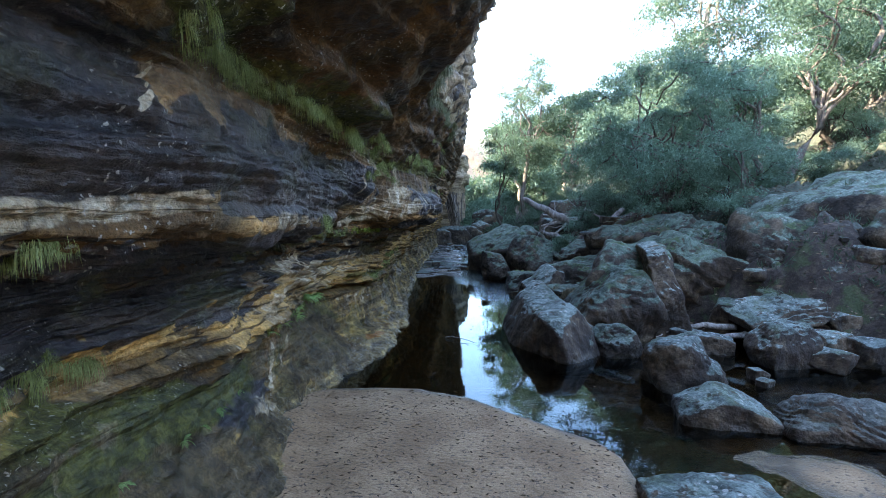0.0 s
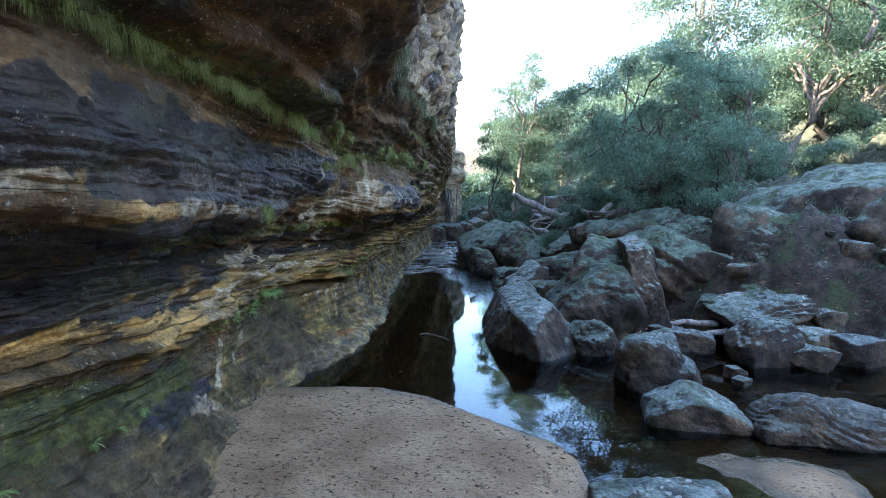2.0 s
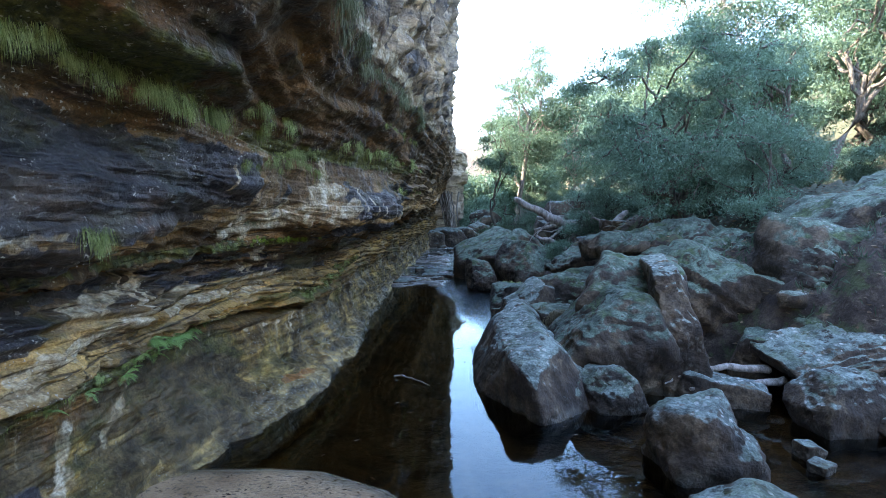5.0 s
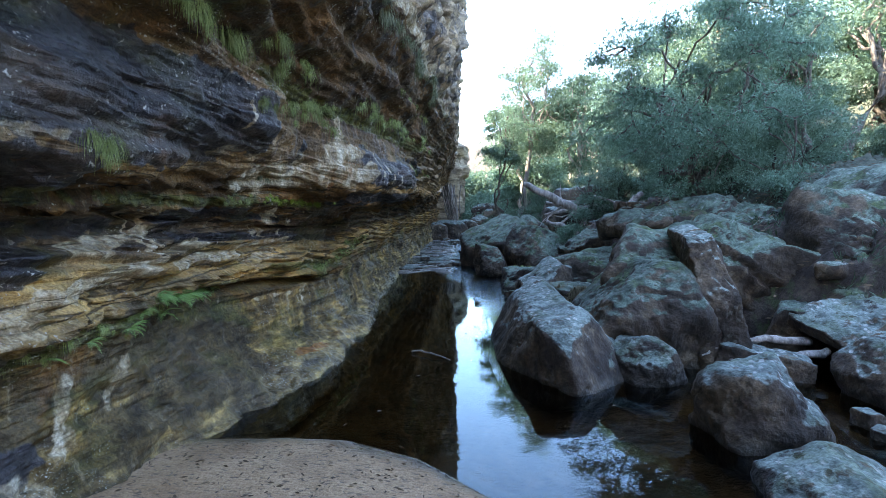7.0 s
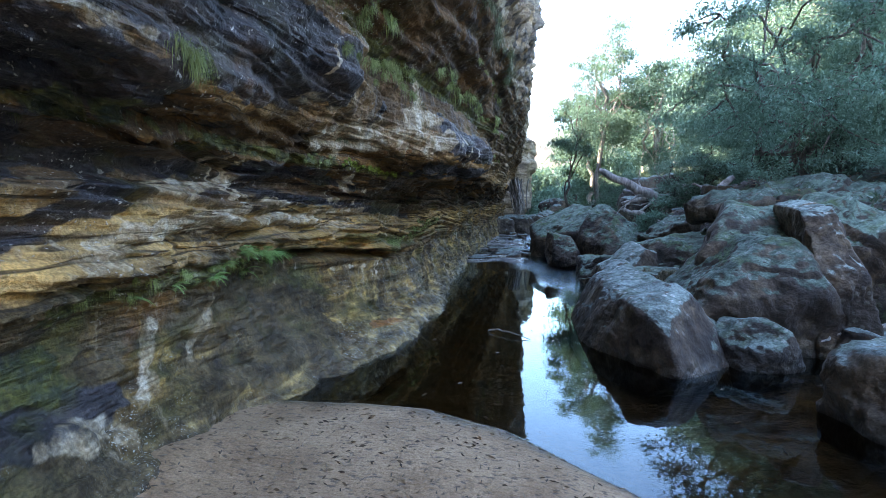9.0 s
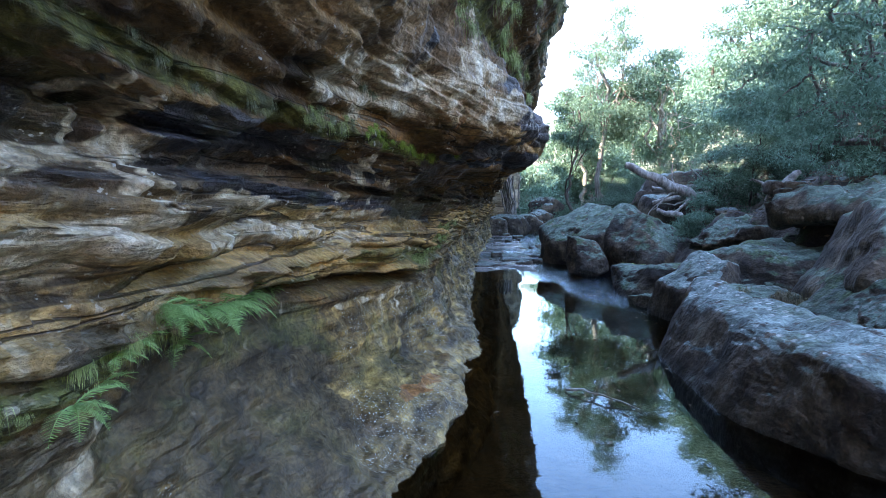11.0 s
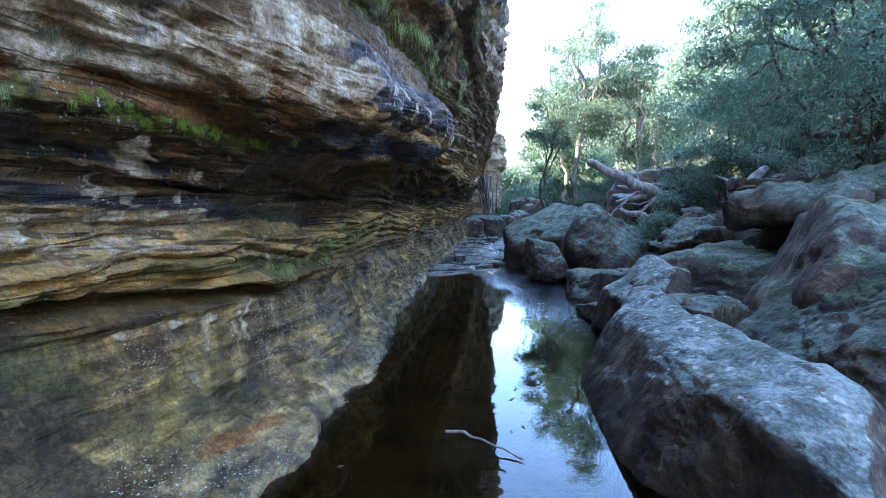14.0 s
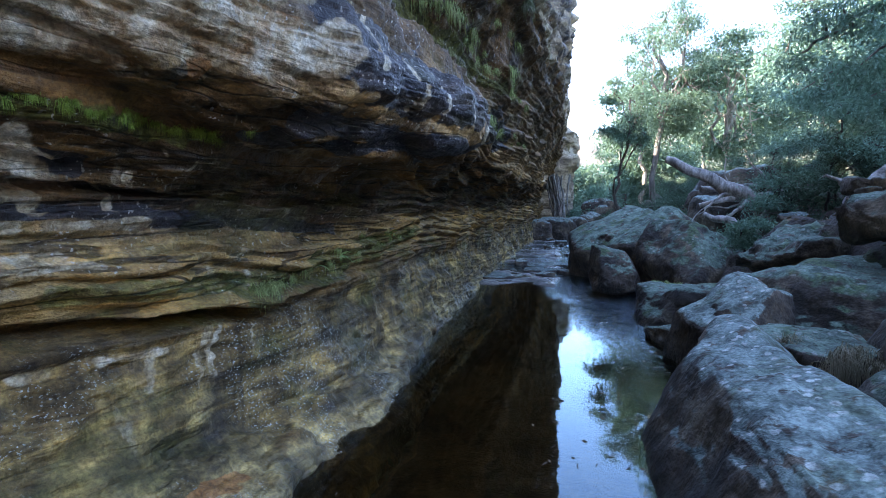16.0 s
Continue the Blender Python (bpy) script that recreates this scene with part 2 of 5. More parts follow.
    pale = k.math("MULTIPLY", k.step(streak, 0.62, 0.69), k.ramp(band, [(0.05, 0.15), (0.22, 0.2), (0.34, 0.5), (0.40, 0.2), (0.5, 0.45), (0.56, 0.4), (0.62, 0.1), (0.76, 0.3), (1.0, 0.5)]))
    pale = k.math("MULTIPLY", pale, k.math("SUBTRACT", 1.0, film_and_shade))
    pale = k.math("MAXIMUM", pale, k.math("MULTIPLY", mask("pale", 0.34, 0.70), k.ramp(k.noise(k.position((1.5, 1.5, 1.0)), 6, 4, 0.6), [(0.3, 0.45), (0.6, 0.95)])))
    base = k.mix(pale, base, k.ramp(k.noise(k.position((2.2, 2.2, 1.0)), 3.2, 5, 0.6), [(0.3, (0.29, 0.20, 0.11)), (0.5, (0.56, 0.44, 0.28)), (0.7, (0.74, 0.65, 0.49))]))
    # pale lichen specks
    speck = k.math("MULTIPLY", k.step(k.noise(p, 34, 2, 0.5), 0.64, 0.68), k.step(k.noise(p, 1.3, 3), 0.42, 0.58))
    base = k.mix(k.math("MULTIPLY", k.math("MULTIPLY", speck, 0.8), k.math("SUBTRACT", 1.0, lower)), base, (0.58, 0.55, 0.48))
    grain = k.noise(p, 40, 5, 0.65)
    base = k.mix(1.0, base, k.ramp(grain, [(0.3, 0.50), (0.7, 0.96)]), "MULTIPLY")
    layers = k.noise(k.position((1.0, 1.0, 6.0)), 2.6, 5, 0.6, 0.4)
    mid = k.noise(p, 8, 5, 0.6)
    h = k.math("ADD", k.math("ADD", k.math("MULTIPLY", layers, 0.7), k.math("MULTIPLY", mid, 0.9)), k.math("MULTIPLY", grain, 0.12))
    h = k.math("ADD", h, k.math("MULTIPLY", k.math("MULTIPLY", k.math("ADD", wash, runs), lower), 0.7))
    h = k.math("SUBTRACT", h, k.math("MULTIPLY", parting, 0.4))
    wet = k.math("MAXIMUM", k.math("MULTIPLY", dark, 0.9), k.step(k.noise(p, 0.8, 3), 0.50, 0.62))
    hz = k.node("ShaderNodeSeparateXYZ")
    k.put(hz.inputs[0], p)
    wet = k.math("MAXIMUM", wet, k.step(k.math("ADD", hz.outputs[2], k.math("MULTIPLY", k.math("SUBTRACT", mid, 0.5), 0.3)), 0.26, 0.12))
    return k.done(base, k.ramp(wet, [(0.0, 0.88), (1.0, 0.40)]), k.bump(h, 0.9, 0.06), 0.32)


def boulder_material(name, low, high, moss, white_part=1.0):
    k = Nodes(name)
    p = k.position()
    g = k.node("ShaderNodeNewGeometry")
    own = k.node("ShaderNodeObjectInfo").outputs["Random"]
    # stone kept extra dark: paints shaded sides against the sky-lit tops
    base = k.ramp(k.noise(p, 1.3, 6, 0.65), [(0.3, (0.028, 0.020, 0.015)), (0.5, (0.075, 0.053, 0.037)), (0.7, (0.18, 0.135, 0.09))])
    # rusty and pale scars on broken faces
    base = k.mix(k.math("MULTIPLY", k.step(k.noise(p, 2.1, 5, 0.6), 0.58, 0.66), 0.5), base, (0.24, 0.18, 0.115))
    streak = k.noise(k.position((2.6, 2.6, 0.6)), 2.0, 6, 0.65)
    base = k.mix(0.6, base, k.ramp(streak, [(0.3, 0.45), (0.7, 1.5)]), "MULTIPLY")
    up = k.node("ShaderNodeSeparateXYZ")
    k.put(up.inputs[0], g.outputs["Normal"])
    # upward faces, where the paler lichen grows and adds to that painted contrast
    top = k.step(k.math("ADD", up.outputs[2], k.math("MULTIPLY", k.math("SUBTRACT", k.noise(p, 3.5, 5, 0.6), 0.5), 0.7)), 0.56, 0.74)
    lich = k.math("MULTIPLY", top, k.step(k.noise(p, 6.0, 5, 0.65), 0.36, 0.46))
    base = k.mix(lich, base, k.ramp(k.noise(p, 4.5, 5, 0.65), [(0.32, low), (0.68, high)]))
    # round pale lichen spots and crusts
    spot = k.step(k.math("ADD", k.voronoi(p, 11.0), k.math("MULTIPLY", k.noise(p, 24, 4, 0.7), 0.5)), 0.60, 0.48)
    white = k.math("MULTIPLY", k.math("MULTIPLY", spot, k.step(k.noise(p, 2.6, 4, 0.6), 0.46, 0.58)), k.math("MULTIPLY", k.math("ADD", k.math("MULTIPLY", top, 0.75), 0.10), white_part), True)
    base = k.mix(white, base, (0.56, 0.58, 0.54))
    mossy = k.math("MULTIPLY", k.math("MULTIPLY", k.step(k.noise(p, 1.7, 4), 0.52, 0.64), top), moss)
    base = k.mix(mossy, base, k.ramp(k.noise(p, 16, 4), [(0.35, (0.035, 0.065, 0.02)), (0.65, (0.10, 0.155, 0.05))]))
    base = k.mix(0.5, base, k.ramp(own, [(0.0, (0.72, 0.74, 0.78)), (1.0, (1.25, 1.2, 1.12))]), "MULTIPLY")
    grain = k.noise(p, 36, 5, 0.65)
    base = k.mix(1.0, base, k.ramp(grain, [(0.3, 0.47), (0.7, 0.78)]), "MULTIPLY")
    # damp dark band near the water
    z = k.node("ShaderNodeSeparateXYZ")
    k.put(z.inputs[0], p)
    damp = k.step(k.math("ADD", z.outputs[2], k.math("MULTIPLY", k.noise(p, 4, 3), 0.12)), 0.20, 0.08)
    base = k.mix(k.math("MULTIPLY", damp, 0.55), base, (0.03, 0.026, 0.02))
    h = k.math("ADD", k.math("MULTIPLY", k.noise(p, 5, 4, 0.55), 1.2), k.math("MULTIPLY", grain, 0.06))
    return k.done(base, k.ramp(damp, [(0, 0.88), (1, 0.45)]), k.bump(h, 1.0, 0.08))


def sand_material():
    k = Nodes("creek_sand_and_soil")
    p = k.position()
    z = k.node("ShaderNodeSeparateXYZ")
    k.put(z.inputs[0], p)
    sand = k.ramp(k.noise(p, 1.5, 6), [(0.3, (0.25, 0.152, 0.082)), (0.7, (0.39, 0.256, 0.15))])
    dimple = k.noise(k.position((1.0, 1.8, 1)), 17, 3, 0.5)
    sand = k.mix(k.step(dimple, 0.56, 0.68), sand, (0.13, 0.09, 0.06))
    deep = k.step(z.outputs[2], -0.20, -0.42)
    mud = k.ramp(k.noise(p, 1.6, 6), [(0.3, (0.05, 0.034, 0.02)), (0.7, (0.16, 0.12, 0.065))])
    soil = k.ramp(k.noise(p, 4.0, 8, 0.8), [(0.25, (0.014, 0.011, 0.009)), (0.5, (0.042, 0.030, 0.024)), (0.75, (0.10, 0.076, 0.060))])
    rock = k.ramp(k.noise(p, 5.0, 5, 0.65), [(0.3, (0.03, 0.034, 0.028)), (0.55, (0.10, 0.118, 0.10)), (0.75, (0.24, 0.28, 0.25))])
    grassy = k.ramp(k.noise(p, 12, 5), [(0.3, (0.028, 0.038, 0.026)), (0.7, (0.07, 0.08, 0.056))])
    wetness = k.step(k.math("ADD", z.outputs[2], k.math("MULTIPLY", k.math("SUBTRACT", k.noise(p, 2.5, 4), 0.5), 0.05)), 0.01, 0.06)
    # bed colour darkened with depth, standing in for light lost in deeper water
    mud = k.mix(k.math("MULTIPLY", deep, 0.8), mud, (0.022, 0.016, 0.010))
    c = k.mix(wetness, mud, sand)
    bank = k.attribute("bank")
    c = k.mix(k.step(bank, 0.2, 0.7), c, soil)
    yy = k.node("ShaderNodeSeparateXYZ")
    k.put(yy.inputs[0], p)
    bare = k.math("ADD", k.math("MULTIPLY", k.step(yy.outputs[1], 13.0, 10.5), 0.08), k.noise(p, 0.9, 6, 0.65))
    c = k.mix(k.math("MULTIPLY", k.step(bank, 0.3, 0.6), k.step(bare, 0.64, 0.71)), c, rock)
    green = k.math("MULTIPLY", k.step(bank, 0.3, 0.6), k.step(k.noise(p, 1.4, 6, 0.7), 0.52, 0.62))
    c = k.mix(k.math("MULTIPLY", green, 0.75), c, (0.05, 0.075, 0.028))
    c = k.mix(k.step(k.math("ADD", bank, k.math("MULTIPLY", k.noise(p, 0.4, 4), 0.6)), 1.35, 1.7), c, grassy)
    slabrock = k.ramp(k.noise(k.position((1, 0.6, 1)), 3.0, 7, 0.72), [(0.3, (0.035, 0.033, 0.03)), (0.55, (0.11, 0.10, 0.09)), (0.75, (0.24, 0.225, 0.20))])
    c = k.mix(k.attribute("shelf"), c, slabrock)
    wetness = k.math("SUBTRACT", wetness, k.math("MULTIPLY", k.attribute("shelf"), k.step(k.noise(p, 1.2, 4), 0.62, 0.45)), True)
    grain = k.noise(p, 60, 5, 0.7)
    c = k.mix(0.4, c, k.ramp(grain, [(0.3, 0.5), (0.7, 1.45)]), "MULTIPLY")
    h = k.math("ADD", k.math("MULTIPLY", dimple, -0.6), k.math("MULTIPLY", k.noise(p, 9, 6, 0.7), 1.0))
    return k.done(c, k.ramp(wetness, [(0, 0.25), (1, 0.9)]), k.bump(h, 0.8, 0.05))


def water_material():
    k = Nodes("brown_creek_water")
    k.t.nodes.remove(k.bsdf)
    p = k.position()
    fine = k.noise(k.position((1, 0.6, 1)), 7, 3, 0.5)
    rip = k.attribute("ripple")
    strong = k.noise(k.position((1, 0.5, 1)), 9, 5, 0.6, 0.4)
    h = k.math("ADD", k.math("MULTIPLY", fine, 0.045), k.math("MULTIPLY", k.math("MULTIPLY", strong, rip), 5.0))
    n = k.bump(h, 0.5, 0.035)
    f = k.node("ShaderNodeFresnel")
    f.inputs["IOR"].default_value = 1.4
    k.put(f.inputs["Normal"], n)
    gl = k.node("ShaderNodeBsdfGlossy")
    gl.inputs["Roughness"].default_value = 0.012
    gl.inputs["Color"].default_value = (0.70, 0.90, 1.0, 1)
    k.put(gl.inputs["Normal"], n)
    tr = k.node("ShaderNodeBsdfTransparent")
    tr.inputs[0].default_value = (0.50, 0.39, 0.26, 1)
    mx = k.node("ShaderNodeMixShader")
    k.put(mx.inputs[0], f.outputs[0])
    k.put(mx.inputs[1], tr.outputs[0])
    k.put(mx.inputs[2], gl.outputs[0])
    k.put(k.out.inputs[0], mx.outputs[0])
    return k.mat


def leaf_material(name, dark, light, through=0.35):
    k = Nodes(name)
    g = k.node("ShaderNodeNewGeometry")
    c = k.ramp(g.outputs["Random Per Island"], [(0.0, dark), (0.75, light), (1.0, tuple(v * 1.35 for v in light))])
    c = k.mix(0.5, c, k.ramp(k.noise(k.position(), 0.9, 3), [(0.3, 0.6), (0.7, 1.35)]), "MULTIPLY")
    k.done(c, 0.6, spec=0.2)
    t = k.node("ShaderNodeBsdfTranslucent")
    k.put(t.inputs[0], k.mix(0.5, c, (0.11, 0.17, 0.055)))
    mx = k.node("ShaderNodeMixShader")
    mx.inputs[0].default_value = through
    k.put(mx.inputs[1], k.bsdf.outputs[0])
    k.put(mx.inputs[2], t.outputs[0])
    k.put(k.out.inputs[0], mx.outputs[0])
    return k.mat


def bark_material(name, dark, light):
    k = Nodes(name)
    p = k.local((3, 3, 0.7))
    c = k.ramp(k.noise(p, 3, 6, 0.7), [(0.3, dark), (0.7, light)])
    c = k.mix(0.5, c, k.ramp(k.noise(k.local(), 30, 4), [(0.3, 0.5), (0.7, 1.4)]), "MULTIPLY")
    return k.done(c, 0.85, k.bump(k.noise(p, 12, 5), 0.6, 0.02))


def far_stone_material():
    k = Nodes("layered_tan_sandstone")
    c = k.ramp(k.noise(k.position((0.2, 0.2, 2.2)), 1.5, 6, 0.65, 0.2), [(0.3, (0.12, 0.09, 0.065)), (0.5, (0.32, 0.245, 0.17)), (0.7, (0.45, 0.37, 0.28))])
    c = k.mix(0.5, c, k.ramp(k.noise(k.position(), 6, 6, 0.7), [(0.3, 0.5), (0.7, 1.4)]), "MULTIPLY")
    return k.done(c, 0.9, k.bump(k.noise(k.position((0.5, 0.5, 3)), 4, 6, 0.7), 0.8, 0.08))


CLIFF = cliff_material()
FAR_STONE = far_stone_material()
STONE = boulder_material("lichened_boulder_stone", (0.095, 0.13, 0.118), (0.29, 0.37, 0.34), 0.4, 1.1)
STONE_DARK = boulder_material("dark_layered_stone", (0.07, 0.078, 0.07), (0.17, 0.185, 0.165), 0.2, 0.35)
STONE_MOSS = boulder_material("mossy_boulder_stone", (0.058, 0.092, 0.068), (0.18, 0.26, 0.20), 0.85, 0.45)
STONE_SLOPE = boulder_material("green_lichened_slope_stone", (0.075, 0.115, 0.085), (0.24, 0.325, 0.255), 0.9, 0.6)
SAND = sand_material()
WATER = water_material()
LEAF_WATTLE = leaf_material("blue_green_wattle_leaves", (0.065, 0.135, 0.112), (0.19, 0.31, 0.245), 0.5)
LEAF_GUM = leaf_material("grey_green_gum_leaves", (0.040, 0.082, 0.066), (0.105, 0.178, 0.135), 0.45)
LEAF_BUSH = leaf_material("dark_shrub_leaves", (0.03, 0.06, 0.045), (0.08, 0.13, 0.095), 0.35)
GRASS = leaf_material("hanging_grass_blades", (0.18, 0.22, 0.08), (0.42, 0.48, 0.20), 0.45)
BRIGHT_GRASS = leaf_material("bright_moss_grass_blades", (0.12, 0.18, 0.03), (0.26, 0.34, 0.06), 0.45)
DRY_GRASS = leaf_material("grey_dry_grass_blades", (0.09, 0.10, 0.06), (0.22, 0.23, 0.14), 0.3)
STRAW = leaf_material("brown_straw_blades", (0.13, 0.10, 0.06), (0.30, 0.25, 0.17), 0.2)
FERN = leaf_material("bright_fern_fronds", (0.17, 0.32, 0.10), (0.34, 0.52, 0.20), 0.45)
LITTER = leaf_material("fallen_dry_leaves", (0.05, 0.035, 0.025), (0.20, 0.14, 0.09), 0.0)
BARK_DARK = bark_material("dark_rough_bark", (0.025, 0.02, 0.016), (0.09, 0.075, 0.06))
BARK_LIMB = bark_material("grey_wattle_bark", (0.05, 0.042, 0.035), (0.19, 0.165, 0.14))
BARK_PALE = bark_material("pale_smooth_gum_bark", (0.16, 0.13, 0.10), (0.42, 0.37, 0.30))
BARK_GREY = bark_material("weathered_grey_deadwood", (0.10, 0.09, 0.08), (0.34, 0.31, 0.28))

# ---- cliff ----
# Each bed line of the cliff: (y, x, z) along the creek, from the foot up to the rim.
BEDS = [
    [(-9, -1.2, -0.7), (7, -1.2, -0.7), (9.5, -0.5, -0.7), (12, -0.3, -0.7), (16, -0.5, -0.7), (24, -0.6, -0.7), (44, 0.0, -0.7)],
    [(-9, -1.9, 0.05), (3.5, -1.5, 0.1), (4.6, -1.45, 0.1), (5.6, -1.65, 0.1), (7, -1.80, 0.08), (8.2, -1.45, 0.02), (9.3, -1.10, 0.03), (10.2, -1.0, 0.03), (12, -0.86, 0.03), (13.3, -0.90, 0.02), (16, -1.1, 0), (20, -1.0, 0), (24, -0.9, 0), (44, 0.05, 0.2)],
    [(-9, -2.2, 0.5), (3.5, -1.85, 0.5), (4.6, -1.85, 0.5), (5.8, -2.02, 0.5), (7.3, -2.03, 0.5), (9, -1.80, 0.36), (10.4, -1.5, 0.30), (12, -1.22, 0.26), (14, -1.18, 0.30), (17, -1.3, 0.5), (24, -1.0, 0.5), (44, 0.0, 0.7)],
    [(-9, -2.3, 1.0), (3, -2.22, 1.05), (6, -2.05, 0.95), (7.5, -2.17, 1.0), (8.7, -2.2, 0.98), (10.2, -1.72, 0.98), (12, -1.42, 0.95), (14.2, -1.4, 1.0), (17, -1.5, 1.0), (24, -1.1, 1.0), (44, -0.1, 1.3)],
    [(-9, -2.25, 1.7), (2.8, -2.2, 1.75), (4.3, -1.9, 1.62), (6, -1.9, 1.5), (7.2, -1.98, 1.62), (8.1, -2.0, 1.6), (9.4, -1.85, 1.58), (11, -1.5, 1.38), (12.4, -1.42, 1.45), (14.3, -1.42, 1.5), (17, -1.5, 1.5), (24, -1.1, 1.6), (44, -0.1, 1.9)],
    [(-9, -2.0, 2.2), (2.4, -1.92, 2.2), (5.8, -1.85, 2.12), (7.9, -2.0, 2.05), (9.2, -1.9, 1.98), (11, -1.6, 1.95), (13, -1.45, 2.0), (15, -1.3, 2.1), (17, -1.3, 2.2), (24, -0.9, 2.2), (44, -0.1, 2.6)],
    [(-9, -1.45, 2.5), (1.6, -1.5, 2.55), (2.8, -1.25, 2.58), (5, -1.3, 2.45), (6.2, -1.45, 2.40), (7.6, -1.55, 2.45), (8.4, -1.5, 2.42), (9.4, -1.05, 2.42), (10.5, -0.55, 2.45), (12, -0.15, 2.40), (13.7, -0.5, 2.55), (16, -0.6, 2.7), (19.5, -0.35, 2.6), (24, -0.2, 2.6), (28, -0.1, 2.7), (44, 0.1, 3.6)],
    [(-9, -1.4, 2.95), (1.8, -1.38, 2.95), (3, -1.15, 2.95), (5.4, -1.22, 2.85), (7, -1.08, 2.90), (8.3, -1.25, 2.75), (9.4, -0.92, 2.72), (10.5, -0.42, 2.75), (12, -0.05, 2.68), (13.7, -0.42, 3.0), (16, -0.35, 3.1), (19.5, -0.15, 3.1), (24, 0.1, 3.3), (28, 0.15, 3.5), (44, 0.4, 4.2)],
    [(-9, -1.25, 3.5), (2.2, -1.28, 3.4), (3.5, -1.27, 3.6), (6, -1.15, 3.3), (7.6, -1.1, 3.5), (9, -0.95, 3.4), (10.4, -0.72, 3.4), (11.4, -0.65, 3.4), (13, -0.5, 3.5), (15, -0.3, 3.7), (17, -0.1, 3.9), (19.5, 0.1, 3.9), (21.5, 0.35, 4.0), (24, 0.4, 4.1), (44, 0.8, 4.9)],
    [(-9, 0.55, 4.6), (3, 0.55, 4.6), (5.4, 0.56, 4.6), (6.6, 0.25, 4.6), (7.6, -0.05, 4.55), (8.5, -0.05, 4.62), (10.4, 0.08, 4.75), (13, 0.15, 4.9), (16, 0.35, 4.95), (19, 0.45, 5.1), (22, 0.68, 5.2), (26, 0.75, 5.3), (44, 1.0, 5.6)],
    [(-9, 0.9, 6.5), (5, 0.9, 6.3), (7, 0.5, 6.4), (9, 0.30, 6.4), (11, 0.35, 6.4), (14, 0.45, 6.4), (17, 0.64, 6.4), (19, 0.72, 6.5), (22, 0.78, 6.5), (26, 0.8, 6.4), (44, 1.0, 6.3)],
    [(-9, 1.2, 9.5), (6, 1.1, 9.5), (10, 0.85, 9.5), (17, 0.95, 9.2), (21, 0.8, 8.6), (26, 0.7, 7.6), (44, 0.9, 7.1)],
    [(-9, 1.4, 13.5), (10, 1.3, 13.5), (17, 1.2, 13.0), (21, 0.9, 11.0), (26, -0.2, 8.6), (44, 0.2, 8.0)],
]


def cliff_surface(ys, nu):
    """Grid of the cliff along ys: places, bed numbers (0..1)."""
    even = np.arange(ys[0] - 0.5, ys[-1] + 0.5, 0.04)
    ker = np.hanning(13)[1:-1]
    ker /= ker.sum()
    line = []
    for bed in BEDS:
        b = np.array(bed)
        both = []
        for col in (1, 2):
            v = np.convolve(np.pad(np.interp(even, b[:, 0], b[:, col]), 5, mode="edge"), ker, "valid")
            both.append(np.interp(ys, even, v))
        line.append(np.stack(both, 1))
    c = np.array(line)
    n, ny = len(BEDS), len(ys)
    us = np.concatenate([np.linspace(0, n - 4, int(nu * 0.86), endpoint=False), np.linspace(n - 4, n - 1, nu - int(nu * 0.86))])
    i = np.clip(us.astype(int), 0, n - 2)
    t = (us - i)[:, None, None]
    p0, p1, p2, p3 = c[np.clip(i - 1, 0, n - 1)], c[i], c[i + 1], c[np.clip(i + 2, 0, n - 1)]
    q = 0.5 * (2 * p1 + (p2 - p0) * t + (2 * p0 - 5 * p1 + 4 * p2 - p3) * t * t + (3 * p1 - p0 - 3 * p2 + p3) * t ** 3)
    q = q * 0.6 + (p1 * (1 - t) + p2 * t) * 0.4
    pts = np.empty((ny, nu, 3))
    pts[:, :, 0], pts[:, :, 1], pts[:, :, 2] = q[:, :, 0].T, ys[:, None], q[:, :, 1].T
    return pts, np.tile(us / (n - 1), (ny, 1))


def strokes(y, z, rows, warp):
    """Strength 0..1 near any of the strokes (y0, z0, y1, z1, half width)."""
    out = np.zeros(len(y))
    for y0, z0, y1, z1, w in rows:
        d = np.array([y1 - y0, z1 - z0])
        t = np.clip(((y - y0) * d[0] + (z - z0) * d[1]) / (d @ d), 0, 1)
        r = np.hypot(y - y0 - t * d[0], z - z0 - t * d[1]) + warp * w
        out = np.maximum(out, smooth(1.25 * w, 0.35 * w, r))
    return out


